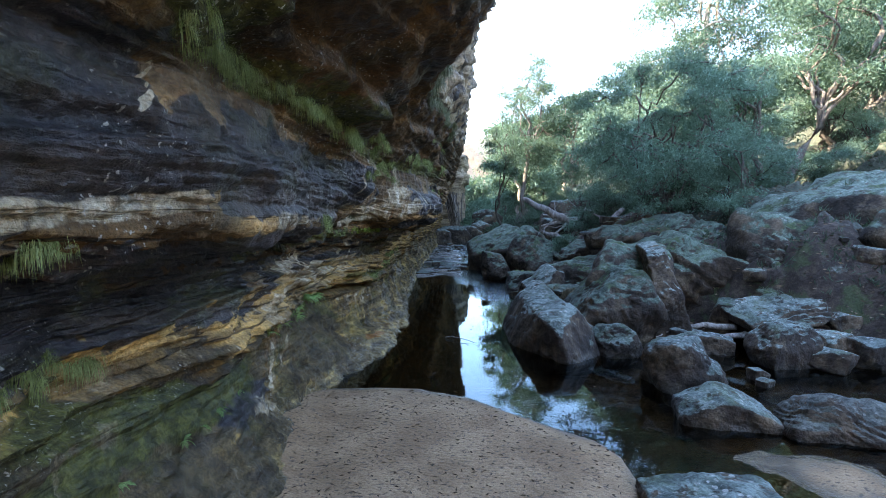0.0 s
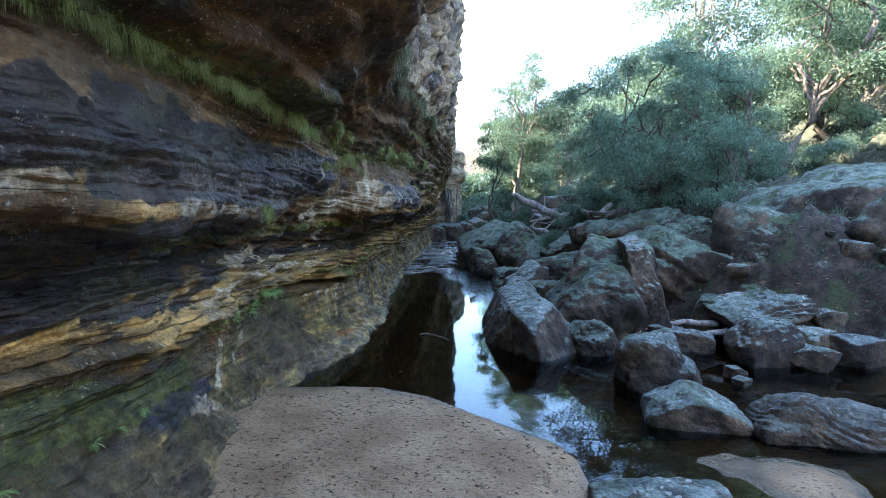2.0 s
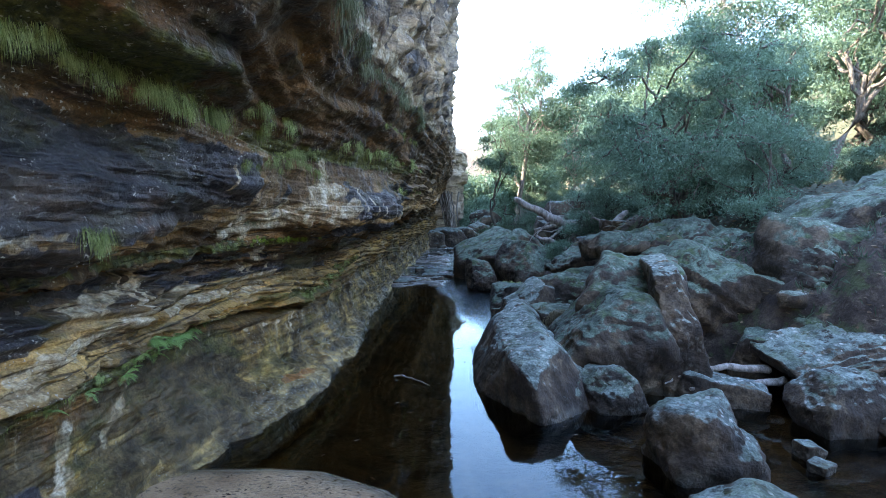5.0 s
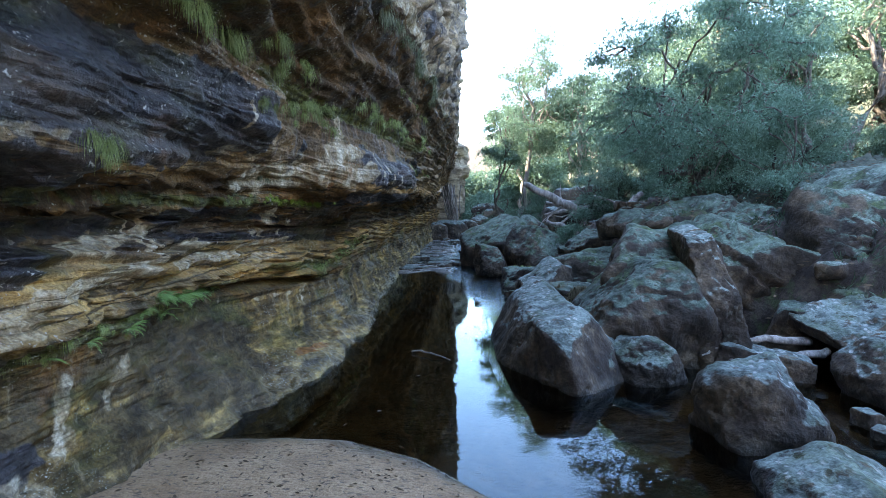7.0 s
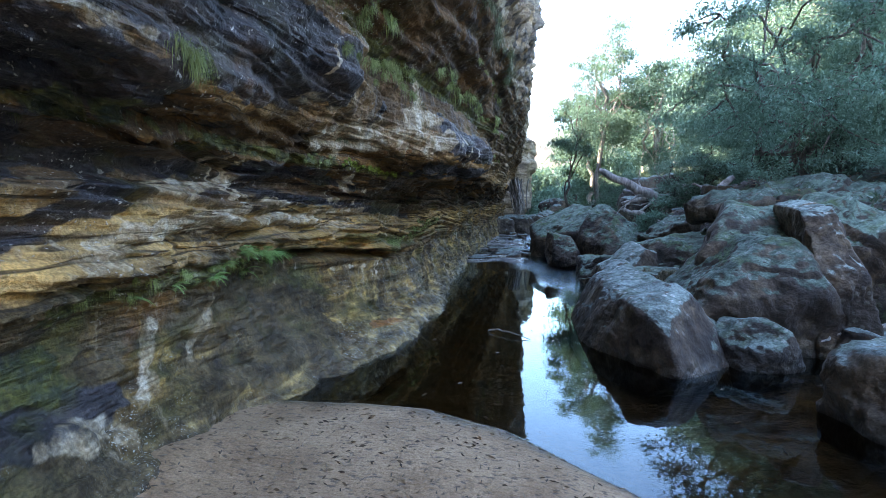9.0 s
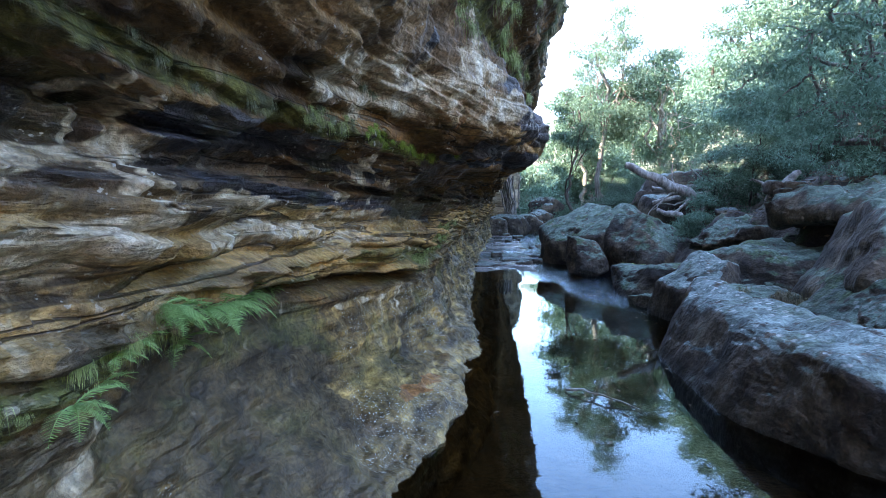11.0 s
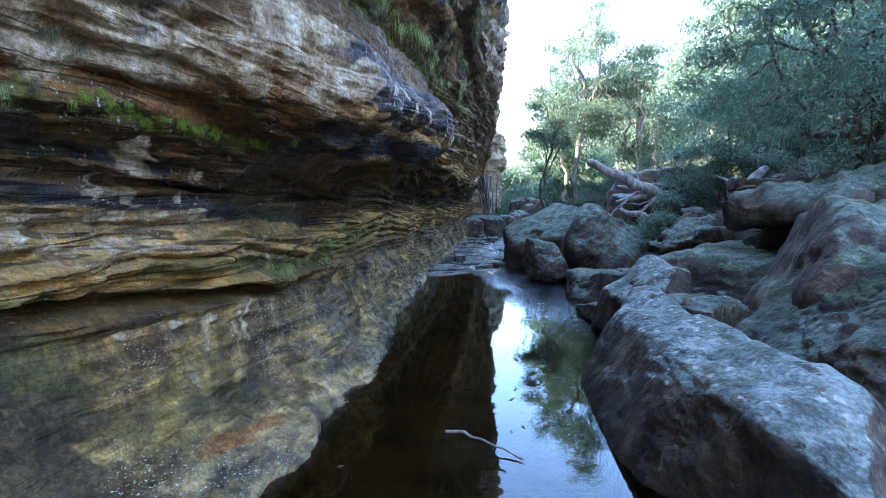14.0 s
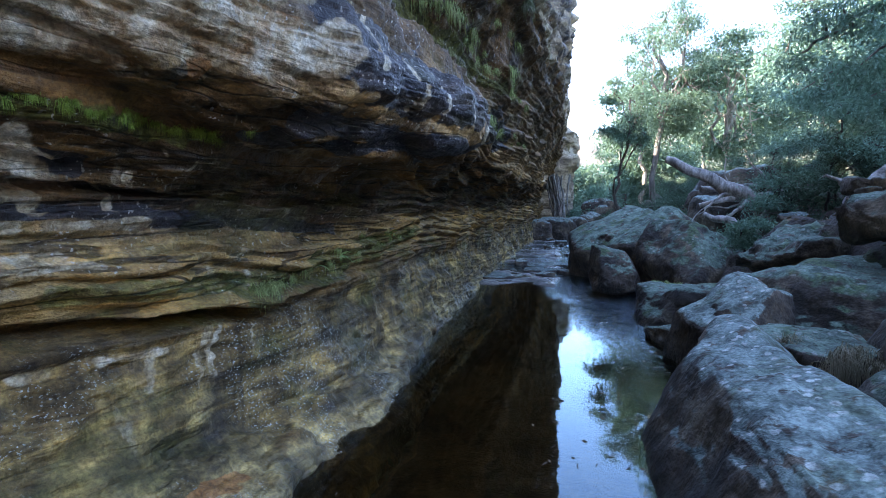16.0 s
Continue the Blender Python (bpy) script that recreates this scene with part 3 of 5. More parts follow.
# Crusts and films on the cliff, as strokes along its face: y, z, y, z, half width.
PALE = [(5.4, 1.38, 5.82, 1.55, 0.08), (5.82, 1.55, 6.26, 1.61, 0.09), (6.26, 1.61, 6.95, 1.66, 0.09), (6.13, 1.85, 6.68, 1.89, 0.055), (6.68, 1.89, 7.16, 1.95, 0.05), (6.88, 2.1, 6.90, 1.82, 0.06), (7.03, 2.08, 7.02, 1.84, 0.05),
        (6.62, 1.95, 6.45, 1.80, 0.04), (7.4, 1.63, 8.7, 1.62, 0.06), (8.6, 1.54, 9.75, 1.50, 0.035), (8.6, 1.69, 9.5, 1.69, 0.04), (9.62, 1.70, 10.1, 1.70, 0.04), (9.3, 1.56, 9.65, 1.55, 0.03), (9.25, 2.12, 9.42, 1.98, 0.055), (9.42, 1.98, 9.58, 1.81, 0.065),
        (9.30, 1.95, 9.27, 1.80, 0.035), (7.65, 1.79, 8.05, 1.79, 0.05), (9.15, 1.83, 9.5, 1.84, 0.035), (9.85, 1.98, 9.9, 1.8, 0.03), (8.88, 2.46, 9.32, 2.59, 0.05), (9.45, 2.66, 10.0, 2.58, 0.15), (9.35, 2.85, 9.95, 2.9, 0.16), (9.72, 3.25, 9.62, 2.8, 0.13), (8.66, 2.53, 9.98, 2.52, 0.045),
        (10.13, 2.78, 10.08, 2.58, 0.035), (10.55, 3.05, 10.4, 2.62, 0.03), (10.8, 2.9, 10.75, 2.58, 0.025), (11.1, 2.86, 11.1, 2.52, 0.035), (11.45, 2.82, 11.42, 2.54, 0.035), (11.7, 2.74, 11.9, 2.5, 0.04), (12.3, 2.68, 12.5, 2.48, 0.045),
        (7.21, 3.04, 7.19, 2.82, 0.03), (2.41, 3.24, 2.16, 2.99, 0.02), (1.5, 2.55, 2.06, 2.57, 0.05), (2.06, 2.57, 2.67, 2.62, 0.06),  (8.05, 2.42, 10.1, 2.66, 0.16)]
PALE_LOW = [(7.02, 0.97, 6.90, 0.80, 0.13), (6.88, 0.82, 6.74, 0.58, 0.12), (6.24, 0.96, 6.16, 0.78, 0.06), (6.15, 0.72, 6.08, 0.48, 0.08), (6.10, 0.48, 5.75, 0.34, 0.15), (5.7, 0.42, 5.2, 0.55, 0.08), (9.46, 0.97, 9.62, 0.96, 0.045), (9.86, 0.95, 10.23, 0.93, 0.04),
            (10.12, 0.92, 10.07, 0.73, 0.035), (10.53, 0.98, 10.38, 0.56, 0.03), (10.62, 0.98, 10.52, 0.7, 0.03), (10.94, 0.94, 10.84, 0.72, 0.03),
            (7.2, 2.62, 7.9, 2.6, 0.06), (3.6, 2.5, 5.2, 2.48, 0.05)]
# pale weathered crags over the roof
PALE_HIGH = [(7.0, 4.55, 9.1, 4.75, 0.10), (9.1, 4.75, 12.9, 4.8, 0.14), (12.9, 4.8, 19.5, 5.05, 0.15), (7.3, 5.0, 9.0, 5.4, 0.12), (9.5, 5.2, 13, 5.6, 0.10)]
# mineral stains, plus strokes that paint the shade of the recess and hollow bed
BLACK = [(0.0, 3.0, 2.2, 3.15, 0.22), (10.1, 2.8, 12.8, 2.72, 0.26), (9.46, 2.92, 9.48, 2.66, 0.07), (9.57, 2.73, 9.6, 2.66, 0.045), (8.9, 2.9, 8.85, 2.6, 0.05), (3, 3.02, 7.6, 3.05, 0.16), (4, 2.55, 6.5, 2.5, 0.10), (0, 2.27, 5.5, 2.3, 0.15), (2.4, 2.15, 4.45, 1.68, 0.15), (7.2, 2.06, 8.3, 2.10, 0.075), (8.3, 2.10, 9.6, 2.0, 0.055),
         (7.5, 1.86, 10.1, 1.76, 0.055), (10.1, 1.74, 12.3, 1.60, 0.055), (10.3, 2.3, 13, 2.35, 0.1), (-3, 2.8, 7.6, 2.85, 0.30), (5, 1.98, 6.7, 2.0, 0.08), (-3, 2.0, 5.0, 1.95, 0.30), (5.1, 1.60, 5.76, 1.84, 0.11), (-3, 2.62, 1.4, 2.62, 0.13), (2.9, 2.62, 5.6, 2.58, 0.11), (10.3, 2.62, 13.0, 2.68, 0.22),
         (3.5, 1.15, 5.4, 0.9, 0.12), (4.6, 0.7, 5.9, 0.55, 0.16), (13, 2.9, 17, 3.1, 0.3)]
RUST = [(9.2, 2.50, 9.7, 2.55, 0.08), (9.6, 2.72, 9.9, 2.7, 0.07), (8.2, 2.5, 8.6, 2.5, 0.07), (9.4, 0.25, 10.25, 0.17, 0.035), (9.53, 2.56, 9.6, 2.42, 0.045), (9.42, 2.52, 9.6, 2.56, 0.05)]
EARTH = [(-3, 1.3, 4.2, 1.25, 0.35), (-3, 0.4, 5.5, 0.4, 0.3), (6.8, 0.8, 9.0, 0.72, 0.42), (6.6, 0.4, 8.8, 0.4, 0.3), (-3, 0.9, 5.6, 0.75, 0.5), (5.0, 1.2, 6.9, 1.25, 0.12)]
MOSS = [(8.8, 2.22, 9.95, 2.17, 0.05), (5.4, 1.18, 9.0, 1.25, 0.09), (10.8, 1.2, 14.6, 1.45, 0.16), (1.5, 1.65, 5.0, 0.85, 0.18), (4.5, 2.2, 8.5, 2.2, 0.06),
        (-2.0, 1.2, 5.4, 0.85, 0.18), (9.6, 1.35, 10.8, 1.28, 0.08), (7.5, 3.3, 16, 3.6, 0.12), (-2, 3.5, 6.6, 3.5, 0.14)]


def roughen(pts, u):
    """Bedding ledges, hollows and pits pushed along the surface normal."""
    ny, nu, _ = pts.shape
    du, dy = np.gradient(pts, axis=1), np.gradient(pts, axis=0)
    nrm = np.cross(du, dy)
    nrm /= np.linalg.norm(nrm, axis=2)[:, :, None] + 1e-9
    nrm *= np.sign(nrm[:, :, :1].mean())
    p = pts.reshape(-1, 3)
    x, y, z = p.T
    uu = u.reshape(-1) * 12
    warp = fbm(np.stack([x * 0.5, y * 0.6, z * 0.8], 1), 3)
    dip = z + 0.02 * y + 0.07 * warp
    upper = smooth(8.8, 9.5, uu)
    low = smooth(3.5, 2.7, uu)
    mid = smooth(3.2, 3.6, uu) * smooth(6.4, 5.8, uu)

    def ledges(freq, seed):
        """Overhanging steps: each bed swells upwards, then cuts back."""
        ph = dip * freq + 0.8 * vnoise(np.stack([y * 0.25, x * 0.2 + seed, dip * freq * 0.4], 1))
        saw = ph - np.floor(ph)
        own = vnoise(np.stack([np.floor(ph) * 5.3 + seed, y * 0.5, 0 * y], 1))
        return (smooth(0.0, 0.8, saw) * smooth(1.0, 0.93, saw) - 0.5) * (0.7 + 0.6 * own) + 0.5 * own
    lump = fbm(p * 0.9 + 5, 4, 0.55)
    massive = smooth(5.7, 6.1, uu) * smooth(7.7, 7.2, uu) * (0.65 + 0.35 * smooth(8.0, 8.8, y)) * smooth(14.0, 12.5, y)
    fine = fbm(p * [5.0, 4.0, 8.0], 5, 0.62)
    ridges = 1 - 2 * np.abs(fbm(p * [1.6, 1.5, 0.9] + 31, 4, 0.6))
    d = (0.10 * ledges(3.0, 1) * (1 - low) * (1 - upper) + 0.085 * ledges(7.0, 7) * mid + (0.03 * ledges(11.0, 3) + 0.014 * ledges(19.0, 13)) * (1 - upper) * (1 - 0.6 * low)) * (1 - 0.7 * massive) + 0.05 * massive * fbm(p * 2.0 + 50, 3)
    chip = vnoise(p * [2.6, 2.2, 4.4] + 70) * 2.4 + 0.3 * fbm(p * 6 + 9, 2)
    chip = np.floor(chip) + smooth(0.0, 0.16, chip - np.floor(chip))
    d += 0.085 * lump * (1 - 0.5 * low) + 0.022 * fine * (1 - 0.5 * low) + 0.022 * chip * (1 - 0.8 * low) * (1 - 0.7 * massive) * (1 - 0.7 * smooth(7.4, 8.0, uu) * (1 - upper))
    roof = smooth(7.6, 8.2, uu) * (1 - upper)
    d += roof * 0.05 * fbm(p * [1.2, 0.9, 1.6] + 3, 3, 0.5)
    d += upper * (0.12 * lump + 0.16 * (ridges - 0.3) + 0.06 * fine)
    # slanting flutes on the wet lower wall
    slant = fbm(np.stack([x, y * 0.55 - z * 0.9, z * 1.6 + y * 0.5], 1) * 2.6, 4, 0.55)
    d += 0.06 * low * slant + 0.012 * low * fbm(p * [7, 5, 9], 3, 0.6)
    # the sculpted lip, and the hollow bed above it
    wob = 0.4 * fbm(p * 3.0, 3)
    d += 0.11 * strokes(y, z, [(5.0, 1.28, 6.2, 1.60, 0.16), (6.2, 1.64, 7.3, 1.72, 0.17), (7.3, 1.62, 10.2, 1.42, 0.13)], wob) * mid
    d -= 0.10 * strokes(y, z, [(4.5, 1.95, 7.0, 2.0, 0.10)], wob) * mid
    d += 0.06 * strokes(y, z, [(6.88, 2.0, 6.90, 1.80, 0.06), (7.0, 1.98, 7.0, 1.82, 0.05)], wob) * smooth(3.6, 4.2, uu) * smooth(6.2, 5.6, uu)
    # fluted knobs along the nose
    nose = smooth(5.6, 6.2, uu) * smooth(7.6, 6.9, uu) * smooth(9.6, 10.3, y) * smooth(14.5, 13, y)
    d += nose * 0.07 * np.abs(vnoise(np.stack([y * 3.6, z * 0.8, 0 * y], 1)))
    # the open joint above the fern ledge
    joint = np.interp(y, [-9, 4, 7, 9, 9.85, 10.85, 12, 14], [0.95, 1.0, 1.16, 1.20, 1.13, 1.05, 1.02, 1.0]) + 0.02 * vnoise(np.stack([y * 2, 0 * y, 0 * y], 1))
    keep = smooth(7.6, 8.8, y) * smooth(12.2, 10.8, y) * smooth(2.4, 2.8, uu) * smooth(5, 4, uu)
    d += 0.07 * keep * np.exp(-((z - joint - 0.14) / 0.08) ** 2) - 0.34 * keep * np.exp(-((z - joint) / 0.05) ** 2)
    return pts + nrm * d.reshape(ny, nu)[:, :, None]


def build_cliff():
    ys = np.concatenate([np.arange(-11, 1.5, 0.12), np.arange(1.5, 13.5, 0.019), np.arange(13.5, 22, 0.045), np.arange(22, 43.1, 0.09)])
    pts, u = cliff_surface(ys, 440)
    pts = roughen(pts, u)
    ny, nu, _ = pts.shape
    rim = pts[:, -1:, :] + np.array([-9.0, 0, 0.8])
    foot = pts[:, :1, :] + np.array([-9.0, 0, 0.0])
    allp = np.concatenate([foot, pts, rim, foot * [1, 1, 1]], 1)
    uu = np.concatenate([u[:, :1], u, u[:, -1:], u[:, :1]], 1)
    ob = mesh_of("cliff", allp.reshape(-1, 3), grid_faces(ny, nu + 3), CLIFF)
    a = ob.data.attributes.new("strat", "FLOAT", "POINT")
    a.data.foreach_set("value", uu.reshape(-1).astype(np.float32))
    q = allp.reshape(-1, 3)
    wv = 0.4 * fbm(q * 3.5 + 2, 3, 0.6)
    y_, z_, u_ = q[:, 1], q[:, 2], uu.reshape(-1) * 12
    for key, rows in (("pale", PALE), ("black", BLACK), ("rust", RUST), ("moss", MOSS), ("earth", EARTH)):
        m = strokes(y_, z_, rows, wv) * smooth(9.3, 8.9, u_)
        if key == "pale":
            m = np.maximum(m, 0.60 * strokes(y_, z_, PALE_LOW, 1.8 * wv) * smooth(9.3, 8.9, u_))
            m = np.maximum(m, strokes(y_, z_, PALE_HIGH, wv) * smooth(8.6, 9.0, u_))
            m = np.maximum(m, 0.50 * smooth(5.9, 6.2, u_) * smooth(7.3, 7.0, u_) * smooth(7.6, 9.0, y_) * smooth(10.2, 9.8, y_))
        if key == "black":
            # near-black over the massive band below the roof
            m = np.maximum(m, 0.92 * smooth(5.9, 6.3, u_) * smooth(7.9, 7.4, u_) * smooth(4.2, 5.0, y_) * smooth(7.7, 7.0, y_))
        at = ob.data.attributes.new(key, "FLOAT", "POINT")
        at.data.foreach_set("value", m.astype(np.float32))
    tagged(ob, "overhanging layered sandstone cliff with dark mineral stains and mossy ledges", "cliff", kind="structure")
    return pts, u


CLIFF_PTS, CLIFF_U = build_cliff()



def on_cliff(y, z, lo=0.0, hi=12.0):
    """The place on the cliff nearest to this y and z among the beds lo..hi, and its outward way."""
    d = (CLIFF_PTS[:, :, 1] - y) ** 2 + (CLIFF_PTS[:, :, 2] - z) ** 2 + 9.0 * ((CLIFF_U * 12 < lo) | (CLIFF_U * 12 > hi))
    i, j = np.unravel_index(np.argmin(d), d.shape)
    i, j = min(max(i, 2), d.shape[0] - 3), min(max(j, 2), d.shape[1] - 3)
    n = np.cross(CLIFF_PTS[i, j + 2] - CLIFF_PTS[i, j - 2], CLIFF_PTS[i + 2, j] - CLIFF_PTS[i - 2, j])
    n = n / (np.linalg.norm(n) + 1e-9)
    if n[0] < 0 and abs(n[0]) > 0.25:
        n = -n
    return CLIFF_PTS[i, j], n


def build_far_cliff():
    """The next buttress, where the creek bends."""
    ys, zs = np.linspace(38.0, 64, 150), np.concatenate([np.linspace(-0.5, 7.4, 90), np.linspace(7.5, 8.2, 4)])
    gy, gz = np.meshgrid(ys, zs, indexing="ij")
    p = np.stack([gy.ravel() * 0, gy.ravel(), gz.ravel()], 1)
    x = np.interp(p[:, 1], [38, 41, 44, 50, 64], [-1.2, -0.4, 1.5, 2.2, -2.0])
    step = np.floor(p[:, 2] * 1.3 + 0.5 * vnoise(p * 0.3))
    x = x + 0.35 * vnoise(np.stack([step * 3.7, p[:, 1] * 0.25, 0 * x], 1)) + 0.18 * fbm(p * 1.1, 4) + 0.09 * np.clip(p[:, 2] - 4, -4, 20) - 1.2 * smooth(7.0, 8.2, p[:, 2])
    p[:, 0] = x
    pts = p.reshape(len(ys), len(zs), 3)
    back = pts[:, -1:, :] + np.array([-9, 0, 0.5])
    allp = np.concatenate([pts, back], 1)
    ob = mesh_of("cliff_far", allp.reshape(-1, 3), grid_faces(len(ys), len(zs) + 1), FAR_STONE)
    tagged(ob, "warm layered sandstone buttress further up the creek", "cliff", kind="structure")


build_far_cliff()
# ---- ground ----
SAND_EDGE = [(-3.0, 7.3), (-0.9, 7.4), (-0.35, 7.35), (0.35, 7.0), (0.85, 6.45), (1.2, 6.1), (1.72, 5.63), (1.9, 5.1), (1.95, 4.5), (2.1, 3.0), (2.2, -9)]


def ground_height(x, y):
    """Height of creek bed, sand bar, bank and hillside; second: how much it is bank (0..2)."""
    p = np.stack([x, y, x * 0], 1)
    n1, n2 = fbm(p * 0.35 + 3, 3), fbm(p * 1.3 + 8, 4)
    bed = -0.24 - 0.30 * smooth(7.5, 9.0, y) * smooth(19, 17, y) * smooth(3.4, 2.2, x) + 0.05 * n2
    e = np.array(SAND_EDGE)
    edge = np.interp(x, e[:8, 0], e[:8, 1])
    inside = np.where(x < 1.9, edge - y, -1.0)
    near = np.interp(y, e[::-1][:4, 1], e[::-1][:4, 0])
    inside = np.minimum(inside, np.where(y < 5.1, near - x, 9.0))
    bar = 0.02 + 0.13 * inside + 0.012 * n2
    bar = np.where(inside > 0, np.minimum(bar, 0.10 + 0.03 * n1 + 0.15 * smooth(-1.2, -2.2, x)), 0.02 + 0.35 * inside)
    # low sand on the far side of the pool
    r = 0.04 - 0.09 * ((x - 4.0) / 1.3) ** 2 - 0.10 * ((y - 5.05) / 0.9) ** 2 + 0.035 * n1 + 0.03 * n2
    z = np.maximum(np.maximum(bed, bar), np.maximum(r, -0.3) + 0.01 * n2)
    # bank: its foot line bends in up the creek
    foot = np.interp(y, [-9, 3, 6, 8.2, 9.2, 10.2, 11, 13, 15, 18, 22, 30, 45, 70], [7.6, 7.3, 7.3, 7.2, 6.7, 5.5, 4.6, 3.3, 3.1, 3.2, 3.3, 3.3, 4.5, 8])
    d = x - foot + 0.35 * n1 + 0.12 * n2
    steep = np.interp(y, [5, 10, 16, 30], [1.5, 1.5, 1.45, 1.5])
    bank = steep * smooth(0.3, 1.9, d) + 0.30 * np.clip(d, 0, 1.2) + 0.26 * np.clip(d - 1.2, 0, 9) + 0.45 * np.clip(d - 9, 0, 25) + 0.1 * np.clip(d - 34, 0, 300)
    bank = bank * (1 + 0.10 * n1) + 0.14 * n2 * smooth(0.2, 1.0, d) + 0.16 * np.tanh(4 * fbm(p * [0.6, 0.9, 1] + 20, 4)) * smooth(0.5, 1.5, d) + 0.07 * fbm(p * 4.0, 3, 0.65) * smooth(0.2, 1.0, d)
    z = np.where(d > 0, np.maximum(z, z + bank), z)
    # the creek climbs gently beyond the pool
    far = smooth(17.5, 21, y)
    z = z + far * (0.0 + 0.008 * np.clip(y - 20, 0, 60)) + far * 0.05 * n2
    # flat wet bedrock beside the channel
    shelf = smooth(19.4, 20.3, y + 0.5 * n2) * smooth(1.3, 0.8, x - 0.02 * (y - 20) + 0.25 * n2) * smooth(46, 42, y)
    z = z + shelf * (0.06 + 0.008 * np.clip(y - 20, 0, 60) + 0.035 * np.tanh(3 * n2) - 0.004 - z)
    # unseen slope added behind the camera to cut the light from there
    z = z + 0.7 * np.clip(-8.0 - y, 0, 14)
    # closing hills up the valley
    z = z + 0.16 * np.clip(y - 62, 0, 200) * smooth(62, 110, y)
    # ground behind the cliff
    left = smooth(-3.0, -5.0, x) * smooth(24, 30, y)
    z = z + left * (3 + 0.5 * np.clip(-x - 3, 0, 30))
    return z, np.maximum(smooth(-0.2, 1.2, d) + 0.6 * smooth(2.5, 6, d), 0.75 * smooth(22, 25, y)) * (1 - shelf), shelf


def build_ground():
    def axis(a, b, fine, grow):
        out, s = [a], fine
        while out[-1] < b:
            out.append(out[-1] + s)
            s *= grow
        return np.array(out)
    xs = np.concatenate([-axis(3.0, 400, 0.5, 1.16)[::-1], np.arange(-2.9, 12, 0.075), axis(12, 420, 0.12, 1.05)])
    ys = np.concatenate([-axis(1.0, 420, 0.3, 1.16)[::-1], np.arange(-0.9, 26, 0.08), axis(26, 620, 0.12, 1.03)])
    gx, gy = np.meshgrid(xs, ys)
    z, bank, shelf = ground_height(gx.ravel(), gy.ravel())
    ob = mesh_of("ground", np.stack([gx.ravel(), gy.ravel(), z], 1), grid_faces(len(ys), len(xs)), SAND)
    a = ob.data.attributes.new("bank", "FLOAT", "POINT")
    a.data.foreach_set("value", bank.astype(np.float32))
    a = ob.data.attributes.new("shelf", "FLOAT", "POINT")
    a.data.foreach_set("value", shelf.astype(np.float32))
    tagged(ob, "sandy creek bed rising to a rocky wooded bank", "ground", kind="structure")


build_ground()


def ground_z(x, y):
    return float(ground_height(np.array([float(x)]), np.array([float(y)]))[0][0])


def build_water():
    xs, ys = np.arange(-3.0, 9.0, 0.25), np.arange(-8.0, 70.0, 0.25)
    gx, gy = np.meshgrid(xs, ys)
    x, y = gx.ravel(), gy.ravel()
    far = smooth(17.6, 20.5, y)
    z = far * (0.06 + 0.008 * np.clip(y - 20, 0, 60))
    rip = np.clip(smooth(14.5, 17.0, y) * smooth(0.9, 1.5, x) + smooth(17.5, 20.5, y) * smooth(0.2, 0.9, x) + 0.5 * smooth(19, 22, y) + 0.25 * smooth(1.2, 1.8, x) * smooth(12.5, 15, y), 0, 1)
    ob = mesh_of("water", np.stack([x, y, z], 1), grid_faces(len(ys), len(xs)), WATER)
    a = ob.data.attributes.new("ripple", "FLOAT", "POINT")
    a.data.foreach_set("value", rip.astype(np.float32))
    tagged(ob, "still shallow brown creek water mirroring the sky", "water", kind="structure")


build_water()

# ---- boulders ----
_ico = bmesh.new()
bmesh.ops.create_icosphere(_ico, subdivisions=5, radius=1)
_ICO_V = np.array([v.co[:] for v in _ico.verts])
_ICO_F = np.array([[v.index for v in f.verts] for f in _ico.faces])
_ico.free()
_ico = bmesh.new()
bmesh.ops.create_icosphere(_ico, subdivisions=3, radius=1)
_ICO_VS = np.array([v.co[:] for v in _ico.verts])
_ICO_FS = np.array([[v.index for v in f.verts] for f in _ico.faces])
_ico.free()


_ico = bmesh.new()
bmesh.ops.create_icosphere(_ico, subdivisions=6, radius=1)
_ICO_VL = np.array([v.co[:] for v in _ico.verts])
_ICO_FL = np.array([[v.index for v in f.verts] for f in _ico.faces])
_ico.free()


